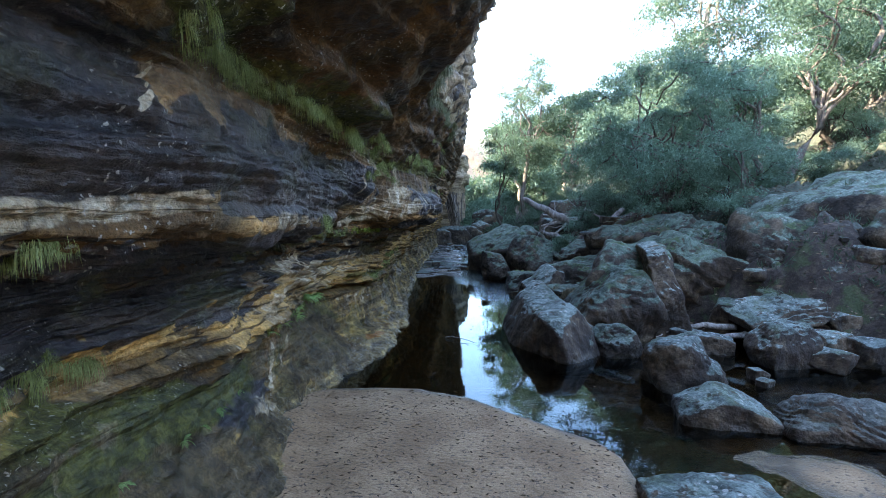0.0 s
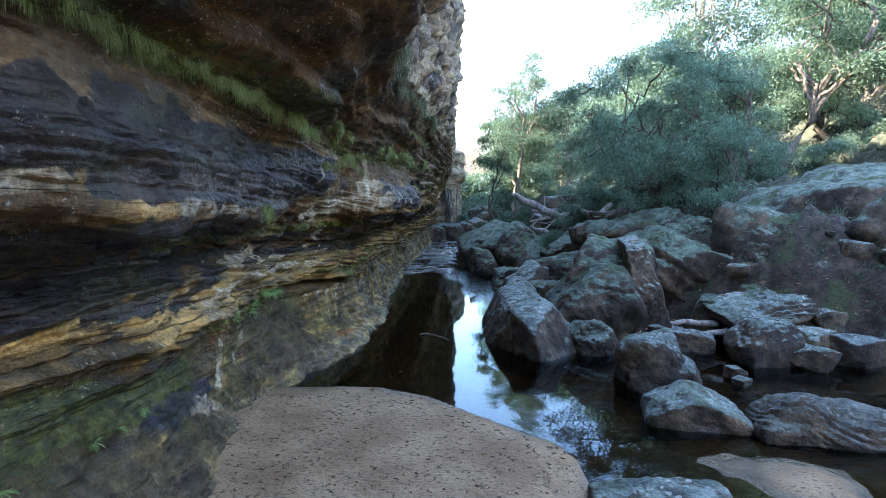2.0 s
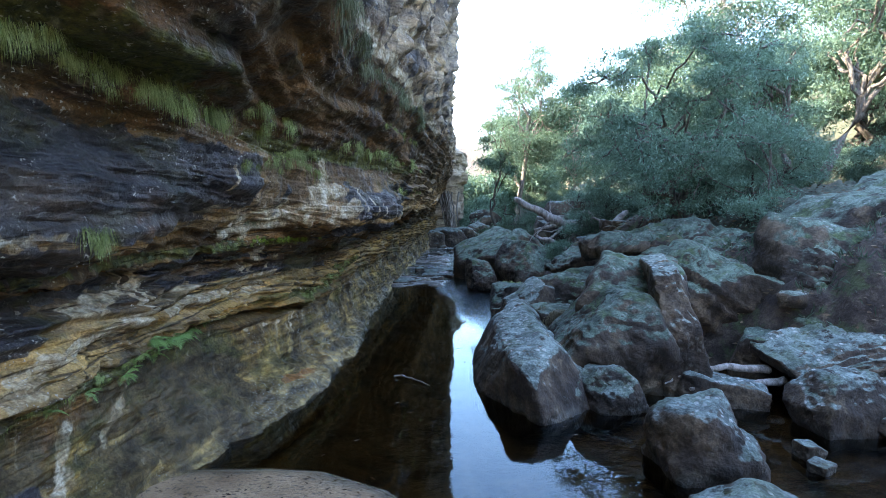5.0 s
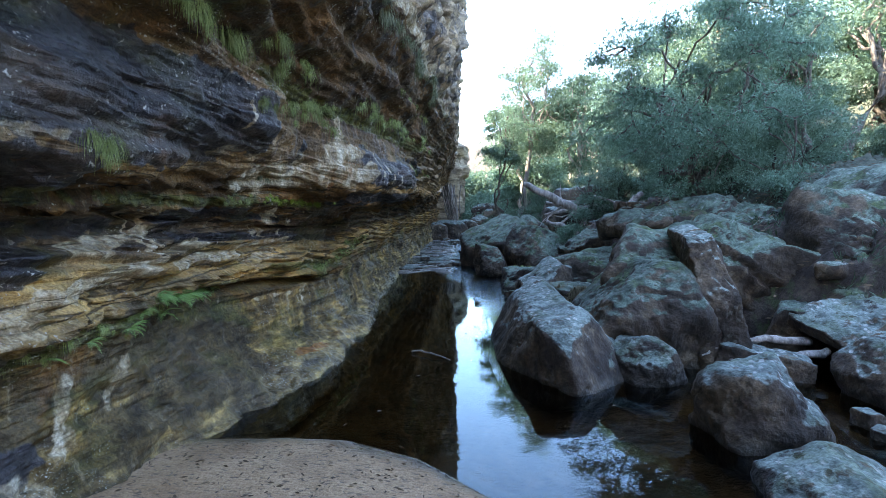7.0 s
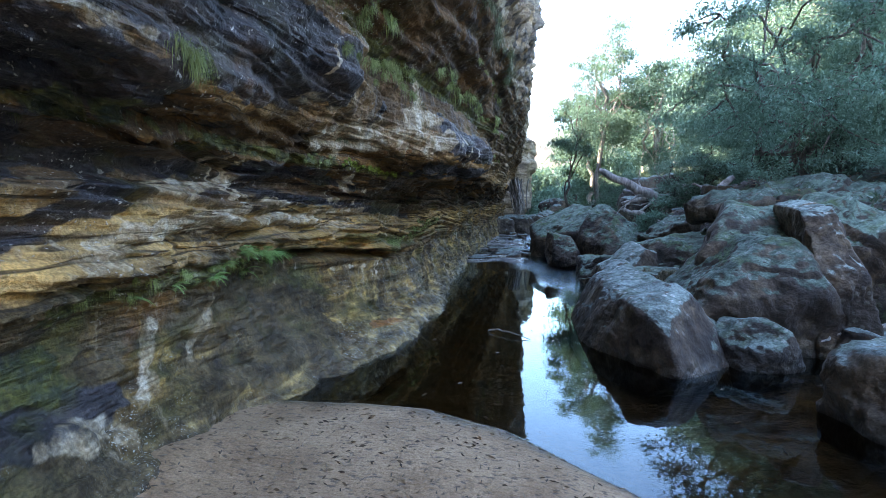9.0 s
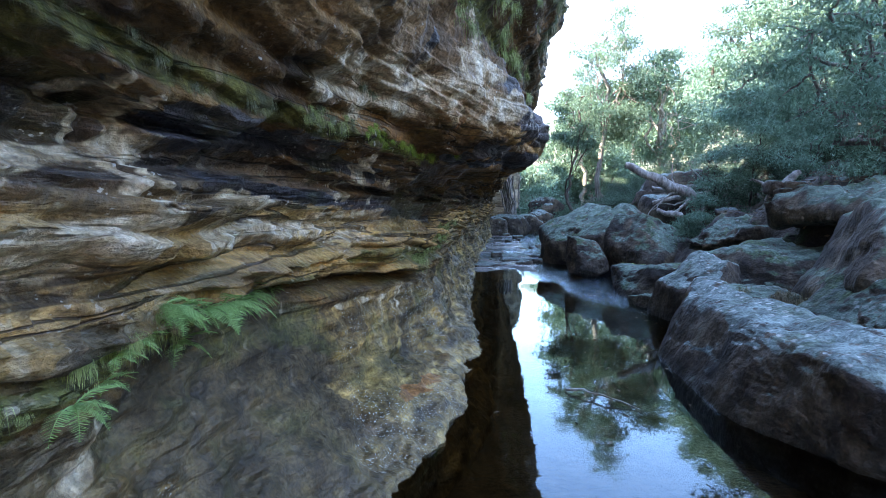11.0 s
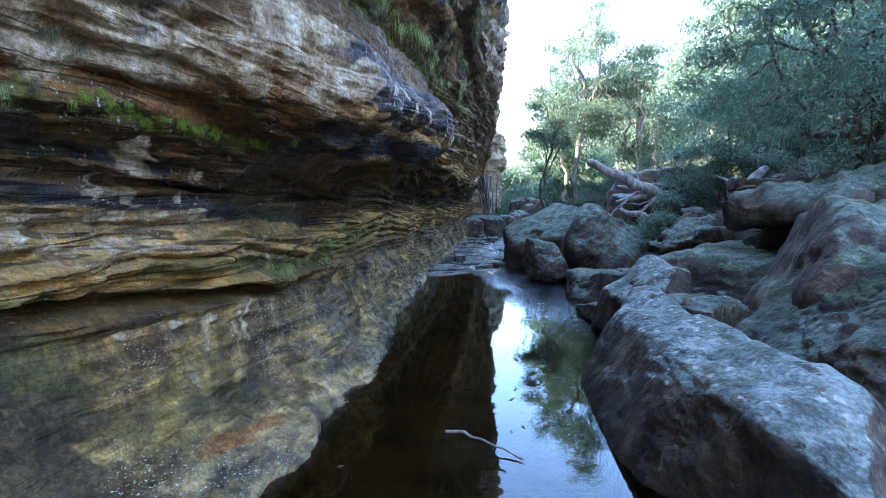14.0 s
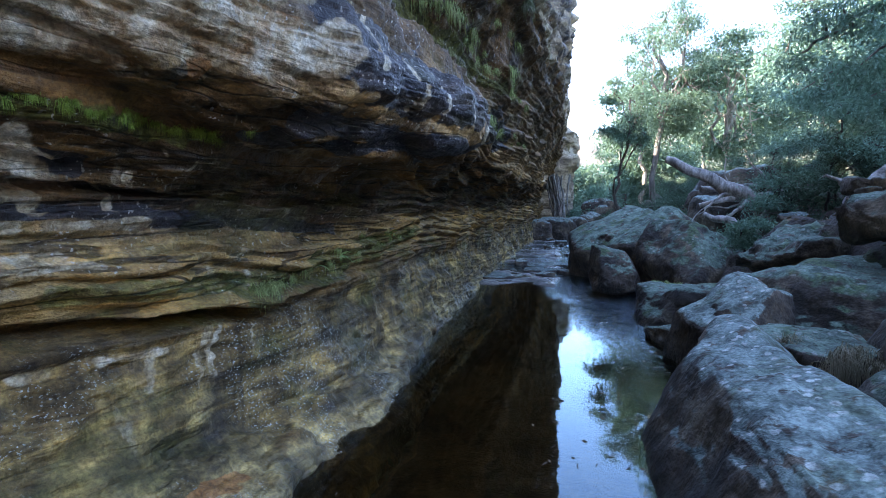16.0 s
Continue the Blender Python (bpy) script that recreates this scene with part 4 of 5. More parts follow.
def boulder(name, centre, half, turn=0, tilt=(0, 0), cuts=(), seed=0, sharp=9.0, rough=1.0, label="", small=False, group="", material=None, worn=6, bedded=0.0):
    """A stone: a block of half sizes, cut by planes (normal, offset as a part of the half size), edges worn round, surface broken."""
    d = _ICO_VS if small else (_ICO_VL if max(half) > 0.9 and centre[1] < 11.5 and name == "boulder" else _ICO_V)
    faces = _ICO_FS if small else (_ICO_FL if max(half) > 0.9 and centre[1] < 11.5 and name == "boulder" else _ICO_F)
    rng = np.random.RandomState(seed + 100)
    planes = [((1, 0, 0), 1), ((-1, 0, 0), 1), ((0, 1, 0), 1), ((0, -1, 0), 1), ((0, 0, 1), 1), ((0, 0, -1), 1), *cuts]
    for _ in range(worn):
        planes.append((rng.normal(size=3), rng.uniform(0.92, 1.2)))
    sharp = sharp * 2.0
    inv = np.zeros(len(d))
    for n, o in planes:
        n = np.array(n, float)
        n /= np.linalg.norm(n)
        inv += np.clip(d @ n / o, 0, None) ** sharp
    r = inv ** (-1 / sharp)
    v = d * r[:, None] * np.array(half)
    size = float(np.mean(half))
    q = v / size + seed * 7.7
    amp = size * rough
    # broken plates with sharp little steps, ridges, and open bedding cracks where the stone is layered
    lay = q @ np.array([0.25, 0.15, 1.0]) * 2.6 + 0.5 * vnoise(q * 0.8)
    crack = np.exp(-((lay - np.round(lay)) / 0.07) ** 2) * smooth(-0.4, 0.2, vnoise(q * 0.9 + 40))
    plate = vnoise(q * [1.5, 1.5, 2.4] + 9) * 2.5 + 0.25 * fbm(q * 5 + 3, 2)
    plate = np.floor(plate) + smooth(0.0, 0.12, plate - np.floor(plate))
    disp = 0.04 * fbm(q * 0.9, 2) + 0.040 * plate + 0.026 * (1 - 2 * np.abs(fbm(q * 1.9 + 11, 4, 0.6))) + 0.012 * fbm(q * 6.0, 4, 0.6) - 0.055 * bedded * crack
    if bedded:
        saw = lay * 2.3 + 0.5 * vnoise(q * 1.5 + 21)
        saw = saw - np.floor(saw)
        disp = disp + 0.055 * bedded * (smooth(0.0, 0.75, saw) * smooth(1.0, 0.9, saw) - 0.5) * smooth(-0.5, 0.1, vnoise(q * 0.7 + 55))
    nv = d * (1 / np.array(half))
    nv /= np.linalg.norm(nv, axis=1)[:, None]
    v = v + nv * (amp * disp)[:, None]
    ob = mesh_of(name, v, faces, material or STONE)
    ob.matrix_basis = pose(*centre, tilt[0], tilt[1], turn)
    tagged(ob, label or "grey weathered sandstone boulder with pale lichen", "boulder", group)
    return ob


B = "boulders in the creek"
# stones round the pool
boulder("boulder", (2.10, 10.70, 0.10), (0.75, 2.20, 0.75), 0, (0, 0), [((-0.903, 0, 0.493), 0.78), ((-0.295, 0, 0.955), 0.876), ((0.67, 0, 0.743), 0.92), ((0, -0.78, 0.625), 1.04), ((-0.543, -0.84, 0), 0.89), ((-0.6, 0.8, 0.2), 0.93), ((0.35, -0.9, 0.25), 0.90), ((0.1, -0.85, -0.5), 0.95)], 3, 18, 0.55, worn=0,
        label="long grey boulder slab with pale lichen lying along the water", group=B)
boulder("boulder", (3.46, 10.50, 0.58), (0.86, 1.05, 0.88), -6, (2, 6), [((-1, -0.1, 0.9), 0.66), ((-0.2, -1, 0.8), 0.86), ((0.9, -0.2, 0.6), 0.95), ((0.1, -1, -0.3), 0.90)], 5, 9, worn=2, material=STONE_MOSS, label="huge rounded brown boulder with a mossy top", group=B)
boulder("boulder", (4.02, 11.75, 0.82), (0.85, 0.95, 0.98), -10, (-3, 2), [((-1, 0.1, 0.6), 0.84), ((0, -1, 0.9), 0.98)], 36, 18, worn=2, material=STONE_MOSS, label="flat-topped mossy block behind the huge brown boulder", group=B)
boulder("boulder", (4.40, 10.45, 0.84), (0.28, 0.95, 0.98), -12, (4, -6), [((1, 0, 0.9), 0.85), ((0, -1, 0.7), 0.90)], 6, 14, worn=1, label="split flank of a boulder with a pale lichened edge", group=B)
boulder("boulder", (3.05, 13.0, 0.25), (0.45, 0.75, 0.40), 4, (0, 2), [((-1, 0, -0.5), 0.85)], 21, 16, worn=3, material=STONE_MOSS, label="low mossy ledge of rock behind the long slab", group=B)
boulder("boulder", (3.15, 9.30, 0.12), (0.36, 0.40, 0.36), 25, (0, 8), [((-1, -0.4, 0.8), 0.8), ((0.9, -0.3, 0.7), 0.8)], 7, 11, label="small rounded pale boulder at the water edge", group=B)
boulder("boulder", (3.52, 7.55, 0.20), (0.44, 0.38, 0.46), 10, (5, -8), [((-1, -0.5, 0.5), 0.95), ((0.8, -0.6, 0.9), 0.9), ((1, 0.1, -0.6), 0.85)], 8, 16, 1.3, label="blocky grey boulder with pale lichen standing in the water", group=B)
boulder("boulder", (3.50, 6.35, 0.03), (0.55, 0.40, 0.32), -14, (0, 6), [((0.5, 0, 1), 0.8), ((-1, 0, 0.9), 0.8)], 9, 10, label="low rounded grey boulder at the edge of the pool", group=B)
boulder("boulder", (4.62, 5.88, 0.08), (0.68, 0.34, 0.27), -12, (0, 5), [((0, -1, 0.8), 0.8), ((-1, 0, 0.5), 0.9)], 10, 16, 1.2, bedded=1.0, material=STONE_DARK, label="flat dark layered rock on the sand", group=B)
boulder("boulder", (2.30, 4.30, 0.06), (0.55, 0.34, 0.15), -6, (0, 0), [], 11, 10, label="flat pale stone half sunk in the sand", group=B)
boulder("boulder", (6.50, 9.80, 0.62), (1.02, 0.55, 0.20), 12, (12, -13), [((0, -1, 0.5), 0.9), ((-1, 0, -0.6), 0.8), ((0.1, -1, -0.9), 0.8)], 12, 18, 1.1, bedded=0.5, label="tilted flat-topped boulder with green lichen", group=B)
boulder("boulder", (5.70, 8.70, 0.26), (0.46, 0.38, 0.40), 10, (0, -4), [((0, -1, 0.8), 0.9), ((-1, 0, 0.7), 0.85)], 13, 12, 1.2, label="rounded grey boulder beside the pool", group=B)
boulder("boulder", (6.33, 8.35, 0.14), (0.31, 0.25, 0.18), 40, (8, 12), [], 22, 14, label="small flat pale stone beside the pool", group=B)
boulder("boulder", (7.30, 9.55, 0.50), (0.26, 0.22, 0.20), 5, (0, 10), [], 23, 12, group=B)
boulder("boulder", (6.55, 8.85, 0.22), (0.30, 0.28, 0.26), 25, (0, 0), [], 37, 11, group=B)
boulder("boulder", (7.10, 8.55, 0.16), (0.34, 0.28, 0.28), 15, (0, 6), [], 38, 12, group=B)
boulder("boulder", (4.82, 7.85, 0.04), (0.13, 0.11, 0.12), 5, (0, 0), [], 24, 10, group=B)
boulder("boulder", (4.72, 7.55, 0.00), (0.12, 0.10, 0.09), 35, (0, 0), [], 39, 10, group=B)
boulder("boulder", (4.70, 9.55, 0.10), (0.55, 0.30, 0.24), -14, (0, 8), [], 25, 12, group=B)
boulder("boulder", (5.75, 10.35, 0.40), (0.42, 0.34, 0.34), 30, (0, 0), [], 41, 13, material=STONE_MOSS, group=B)
# outcrop on the bank
boulder("outcrop", (8.0, 11.15, 0.95), (1.70, 1.10, 1.15), 10, (6, 14), [((-1, -0.6, 0.5), 0.85), ((-0.1, -1, -0.25), 0.86), ((0.2, -1, 0.7), 0.95)], 26, 16, 1.2, worn=1, bedded=1.2, material=STONE_MOSS, label="slanting lichened rock outcrop in the bank", group="")
boulder("outcrop", (5.85, 12.0, 0.80), (1.35, 0.95, 0.95), -8, (6, 16), [((-1, -0.4, 0.6), 0.85), ((0, -1, -0.3), 0.86)], 27, 16, 1.2, worn=1, bedded=1.2, material=STONE_MOSS, label="green-grey rock outcrop in the bank", group="")
boulder("outcrop", (6.75, 10.95, 1.05), (0.38, 0.80, 0.95), 20, (14, 30), [((-0.4, -1, 0.8), 0.85)], 42, 14, worn=1, bedded=0.6, material=STONE_SLOPE, label="upright pale lichened rib of rock in the bank", group="")
boulder("outcrop", (9.9, 9.9, 1.45), (1.5, 1.5, 1.35), 20, (6, -10), [((-1, -0.6, 0.8), 0.85), ((-0.6, -1, -0.2), 0.9)], 28, 14, 1.2, worn=1, bedded=0.9, material=STONE_MOSS, label="broad grey rock outcrop high on the bank", group="")
boulder("outcrop", (9.3, 12.0, 2.15), (1.9, 1.4, 0.9), 14, (4, -14), [((-1, -0.6, 0.5), 0.85)], 45, 14, worn=1, bedded=0.6, material=STONE_SLOPE, label="broad sloping lichened rock sheet at the top of the bank", group="")
# stones up the creek
boulder("boulder", (3.0, 22.0, 0.75), (1.75, 1.50, 1.20), 8, (0, 6), [((-1, -0.3, 1.1), 0.62), ((0.5, -1, 0.9), 0.85), ((0.6, 0.1, 1), 0.85)], 14, 16, 1.1, worn=4, material=STONE_MOSS, label="large dark boulder beside the rapids", group=B)
boulder("boulder", (3.62, 19.2, 0.68), (0.92, 0.90, 0.82), 30, (0, 12), [((-0.2, -1, 1.0), 0.72), ((0.5, 0.2, 1), 0.78), ((-1, -0.2, 0.5), 0.85)], 15, 20, 1.0, worn=3, material=STONE_MOSS, label="green mossy boulder on the creek bank", group=B)
boulder("boulder", (1.98, 19.4, 0.45), (0.46, 0.50, 0.48), 25, (8, 10), [((-0.4, -1, 1), 0.75), ((0.8, -0.3, 0.8), 0.8)], 29, 9, 1.2, worn=7, material=STONE_MOSS, label="dark rounded boulder at the rapids", group=B)
boulder("boulder", (2.78, 14.0, 0.38), (0.54, 0.58, 0.60), 14, (6, 8), [((-1, 0, 1.2), 0.72), ((0.4, -1, 0.6), 0.8)], 16, 18, worn=2, label="dark wet boulder behind the slab", group=B)
boulder("boulder", (2.85, 16.7, 0.22), (0.80, 0.80, 0.36), -10, (0, -8), [], 17, 14, worn=3, material=STONE_MOSS, label="low mossy flat rock at the rapids", group=B)
boulder("boulder", (3.95, 14.2, 0.62), (0.95, 0.75, 0.50), 18, (4, -6), [((-1, -0.5, 0.6), 0.85)], 43, 16, 1.1, worn=4, material=STONE_MOSS, label="mossy rock jutting from the foot of the bank", group=B)
boulder("boulder", (2.35, 15.2, 0.02), (0.30, 0.34, 0.18), 24, (0, 0), [], 44, 11, material=STONE_MOSS, group=B)
for i, (x_, y_, a_, b_, c_, t_) in enumerate([(4.5, 16.5, 0.85, 0.7, 0.30, 25), (5.35, 14.1, 1.25, 0.85, 0.30, 12), (6.6, 14.9, 0.8, 0.6, 0.24, -8), (6.3, 13.0, 0.9, 0.6, 0.26, 18), (6.5, 16.6, 0.9, 0.6, 0.24, -20), (4.05, 14.9, 0.6, 0.55, 0.30, 40)]):
    boulder("rock_ledge", (x_, y_, ground_z(x_, y_) - 0.08), (a_, b_, c_), t_, (2, -13), [((-1, -0.5, -0.9), 0.62), ((-0.3, -1, -0.9), 0.66)], 400 + i, 10, 2.2, worn=6, material=STONE_MOSS,
            label="flat mossy rock ledge jutting from the leaf-littered bank", group="rock ledges on the bank")
boulder("boulder", (5.3, 22.6, 1.3), (0.9, 0.9, 0.9), 30, (0, 0), [], 31, 12, label="pale rock under the fallen trunk", group=B)
boulder("boulder", (5.9, 24.5, 1.7), (1.1, 1.1, 1.2), 50, (0, 10), [], 32, 12, label="pale grey rock behind the fallen trunk", group=B)
boulder("boulder", (3.7, 44.0, 1.3), (1.0, 1.0, 1.2), 20, (0, 0), [((-1, -0.6, 0.9), 0.8)], 33, 14, worn=3, label="pale boulder at the bend of the creek", group=B)
for x_, y_, z_, s_, i in [(2.1, 39, 0.6, 0.9, 3), (0.7, 38, 0.5, 1.1, 4), (-0.6, 36, 0.4, 1.0, 5), (2.9, 41, 0.9, 0.9, 7)]:
    boulder("boulder", (x_, y_, z_), (s_ * 1.1, s_, s_ * 0.8), 37 * i, (0, 0), [((-0.3, -1, 0.9), 0.85)], 500 + i, 4, worn=9, label="grey boulder at the bend of the creek", group=B)
for i in range(24):
    r_ = random.Random(300 + i)
    y_ = 20.0 + 26 * r_.random() ** 1.5
    x_ = np.interp(y_, [19, 24, 32, 46], [0.4, 0.8, 1.4, 3.2]) + r_.uniform(-1.5, 1.7)
    s_ = r_.uniform(0.07, 0.20) * (1 + 0.035 * (y_ - 19))
    boulder("creek_stone", (x_, y_, 0.06 + 0.008 * (y_ - 20) + 0.12 * s_), (s_ * r_.uniform(0.8, 1.5), s_, s_ * r_.uniform(0.45, 0.8)), r_.uniform(0, 180), (0, 0), [], 40 + i, 10, 1.0,
            "wet stone in the shallow rapids", True, "stones in the rapids")
for i in range(3):
    r_ = random.Random(700 + i)
    x_, y_ = r_.uniform(-0.9, 0.9) + 0.05 * i, 21.0 + 1.5 * i
    boulder("rock_shelf", (x_, y_, 0.045 + 0.012 * i), (r_.uniform(0.4, 0.9), r_.uniform(0.35, 0.6), 0.07), r_.uniform(-20, 20), (0, 0), [], 80 + i, 12, 1.0,
            "flat wet rock shelf crossing the creek", True, "flat rocks crossing the creek")
for i in range(70):
    r_ = random.Random(900 + i)
    y_ = r_.uniform(6, 26)
    x_ = np.interp(y_, [6, 9, 11, 13, 26], [5.8, 5.6, 5.2, 4.4, 4.4]) + abs(r_.gauss(0, 1.6))
    s_ = 0.06 + 0.22 * r_.random() ** 2
    boulder("bank_stone", (x_, y_, ground_z(x_, y_) + 0.05 * s_), (s_ * r_.uniform(0.9, 1.6), s_, s_ * r_.uniform(0.5, 0.9)), r_.uniform(0, 180), (r_.uniform(-10, 10), 0), [], 120 + i, 11, 1.0,
            "lichened stone lying on the bank", True, "stones on the bank")

# ---- trees ----
def bend(a, b, rng, wig=0.12, k=9, rise=0.0):
    """A crooked way from a to b."""
    a, b = np.array(a, float), np.array(b, float)
    t = np.linspace(0, 1, k)[:, None]
    ln = np.linalg.norm(b - a)
    p = a + (b - a) * t
    off = np.cumsum(rng.normal(size=(k, 3)), 0)
    off -= off[-1] * t
    off -= off[0] * (1 - t)
    p = p + off * wig * ln / k ** 0.5 * 0.6
    p[:, 2] += rise * ln * (np.sin(np.pi * t[:, 0]))
    return p


def tree(name, base, top, crown, radii, leaf, bark, seed, trunk_r=0.16, clumps=70, leaves=170, leaf_len=0.11, leaf_w=0.03, spread=0.55, limbs=6, stems=1, droop=0.7,
         hollow=0.35, wig=0.13, pad_size=9, twigs=0.5, label="", category="tree", group="trees on the bank"):
    """A tree: crooked tapering stems, limbs that reach into the crown, and leaves in uneven hanging clumps."""
    rng = np.random.RandomState(seed)
    bx, by = base
    bz = ground_z(bx, by) - 0.1
    ob = empty_at(name, bx, by, bz)
    o = np.array([bx, by, bz])
    forks = []
    for s in range(stems):
        wood = Shape()
        tp = np.array(top, float) + (rng.normal(size=3) * [1.0, 1.0, 0.4] * (0.0 if stems == 1 else 0.25 * radii[0]))
        path = bend((0.12 * s, 0.05 * s, 0), tp - o, rng, wig if stems == 1 else wig * 1.8, 14)
        rr = trunk_r * np.linspace(1, 0.35, 14) ** 0.9 * (1 if s == 0 else 0.75)
        rr[0] *= 1.35
        wood.tube(path, rr, 10, 0.18, seed)
        forks += [(path[i], rr[i]) for i in range(5, 14)]
        wood.build("trunk", bark, ob)
    c = np.array(crown, float) - o
    # flat uneven pads of foliage with gaps between them
    pads, tries = [], 0
    while len(pads) < max(4, clumps // pad_size) and tries < 4000:
        q = rng.uniform(-1, 1, 3)
        ln = np.linalg.norm(q)
        tries += 1
        if ln > 0.86 or ln < hollow * 0.7 or q[2] < -0.8 or any(np.linalg.norm((q - o_) * [1, 1, 1.7]) < 0.40 for o_ in pads):
            continue
        pads.append(q)
    cs, ends = [], [c + q * np.array(radii) for q in pads]
    for i in range(clumps):
        q = pads[i % len(pads)]
        a, r = rng.uniform(0, 6.283), rng.uniform(0, 1) ** 0.6 * (0.26 + 0.14 * vnoise((q * 9 + seed)[None])[0])
        off = np.array([r * np.cos(a), r * np.sin(a), rng.normal() * 0.07 - 0.55 * r * r])
        cs.append(c + (q + off) * np.array(radii))
    cs = np.array(cs)
    ends = np.concatenate([np.array(ends), cs[rng.permutation(len(cs))[: max(6, int(clumps * twigs))]]])
    main = []
    for i in range(limbs):
        f, fr = forks[rng.randint(len(forks))]
        path = bend(f, ends[i % len(ends)], rng, 0.24, 12, 0.05)
        limb = Shape()
        limb.tube(path, np.linspace(fr * 0.62, 0.018, 12), 6, 0.15, i)
        limb.build("limb", bark, ob)
        main += [path[j] for j in range(3, 12)]
    main = np.array(main + [f for f, _ in forks])
    twig = Shape()
    for e in ends[limbs:]:
        s = main[np.argmin(np.linalg.norm(main - e, axis=1) + rng.uniform(0, 0.5, len(main)))]
        twig.tube(bend(s, e, rng, 0.2, 6), np.linspace(0.030, 0.008, 6), 4)
    if twig.n:
        tagged(twig.build("branchwork", bark, ob), kind="stuff")
    fol = Shape()
    for q in cs:
        n = int(leaves * rng.uniform(0.6, 1.4))
        sz = spread * rng.uniform(0.6, 1.3)
        off = rng.normal(size=(n, 3)) * [sz, sz, sz * 0.42] * 0.6
        off[:, 2] -= 0.25 * (off[:, 0] ** 2 + off[:, 1] ** 2) / sz
        dr = rng.normal(size=(n, 3)) + [0, 0, -droop] + off * 0.5
        fol.leaves(q + off, dr, leaf_len, leaf_w, rng)
    fol.build("crown", leaf, ob, soft=False)
    tagged(ob, label, category, group)
    return ob


def shrub(x, y, r, h, seed, leaf=None, label="dense dark shrub growing between the rocks"):
    z = ground_z(x, y)
    return tree("shrub", (x, y), (x, y, z + h * 0.6), (x, y, z + h * 0.55), (r, r, h * 0.5), leaf or LEAF_BUSH, BARK_DARK, seed, 0.03, int(16 + 14 * r), 170, 0.09, 0.022, 0.32 * r + 0.08, 3, 1, 0.1, 0.2,
                label=label, category="shrub", group="shrubs on the bank")


# the near wattles
tree("wattle_tree", (6.6, 15.9), (6.4, 15.0, 4.9), (6.3, 14.9, 4.75), (3.1, 2.4, 2.5), LEAF_WATTLE, BARK_LIMB, 11, 0.13, 230, 165, 0.12, 0.028, 0.36, 20, 3, 0.7, 0.3, 0.2,
     label="broad blue-green wattle with crooked dark limbs leaning over the bank")
tree("wattle_tree", (9.3, 16.8), (9.6, 16.8, 6.0), (9.7, 16.9, 6.2), (2.4, 2.2, 1.7), LEAF_WATTLE, BARK_LIMB, 12, 0.13, 70, 170, 0.12, 0.030, 0.45, 10, 2, 0.7, 0.3,
     label="open blue-green wattle on the rocky slope")
tree("wattle_tree", (8.6, 21.5), (8.5, 21.5, 5.6), (8.3, 21.5, 5.0), (2.3, 2.2, 2.1), LEAF_WATTLE, BARK_LIMB, 19, 0.12, 120, 190, 0.14, 0.035, 0.6, 8, 2, 0.7, 0.3,
     label="blue-green wattle behind the mossy boulders")
tree("wattle_tree", (13.5, 19.0), (13.6, 19, 6.6), (13.6, 19, 6.6), (2.4, 2.0, 1.9), LEAF_WATTLE, BARK_DARK, 20, 0.14, 80, 190, 0.14, 0.036, 0.5, 8, 2, 0.7, 0.3,
     label="small wattle on the slope")
# gums
tree("gum_tree", (10.4, 16.6), (13.2, 16.6, 8.6), (12.6, 16.6, 8.2), (3.0, 2.4, 2.4), LEAF_GUM, BARK_LIMB, 22, 0.15, 130, 150, 0.15, 0.042, 0.5, 12, 1, pad_size=7,
     label="leaning pale-trunked gum with crooked limbs above the rocks")
tree("gum_tree", (17.0, 24), (20.8, 25, 13.0), (20.8, 25, 14.5), (6.5, 5, 5.2), LEAF_GUM, BARK_PALE, 13, 0.36, 280, 130, 0.22, 0.06, 0.8, 12, 1, label="large leaning gum with a pale trunk and airy crown")
tree("gum_tree", (13.2, 27), (13.5, 27.5, 13.0), (13.5, 27.5, 13.0), (4.8, 4, 5.6), LEAF_GUM, BARK_PALE, 14, 0.28, 260, 130, 0.21, 0.058, 0.8, 12, 1, label="tall gum with an open grey-green crown")
tree("gum_tree", (5.2, 33), (5.5, 33.5, 11.0), (5.5, 33.5, 8.6), (2.1, 2.0, 3.9), LEAF_GUM, BARK_LIMB, 15, 0.14, 170, 130, 0.17, 0.045, 0.5, 12, 1, hollow=0.1, pad_size=5, label="slender gum standing by the creek bend")
tree("gum_tree", (3.6, 31), (3.7, 31, 7.0), (3.7, 31, 6.0), (1.3, 1.3, 2.8), LEAF_GUM, BARK_DARK, 17, 0.09, 60, 120, 0.16, 0.045, 0.42, 8, 1, hollow=0.1, pad_size=5, label="thin dark-stemmed sapling by the creek bend")
tree("gum_tree", (8.2, 34), (8.4, 34, 9.0), (8.4, 34, 7.4), (3.4, 3, 3.2), LEAF_GUM, BARK_PALE, 16, 0.2, 140, 140, 0.2, 0.055, 0.7, 10, 1, label="grey-green gum with drooping leaves")
tree("gum_tree", (9.4, 25), (9.3, 25, 6.5), (9.3, 25, 6.2), (3.0, 2.8, 2.7), LEAF_WATTLE, BARK_DARK, 18, 0.18, 150, 150, 0.18, 0.05, 0.65, 8, 1, label="dark bushy tree on the wooded slope")
tree("gum_tree", (25, 28), (25, 28, 17), (25, 28, 17), (6, 5, 6), LEAF_GUM, BARK_PALE, 21, 0.3, 220, 120, 0.26, 0.07, 1.0, 10, 1, label="big spreading gum high on the slope")
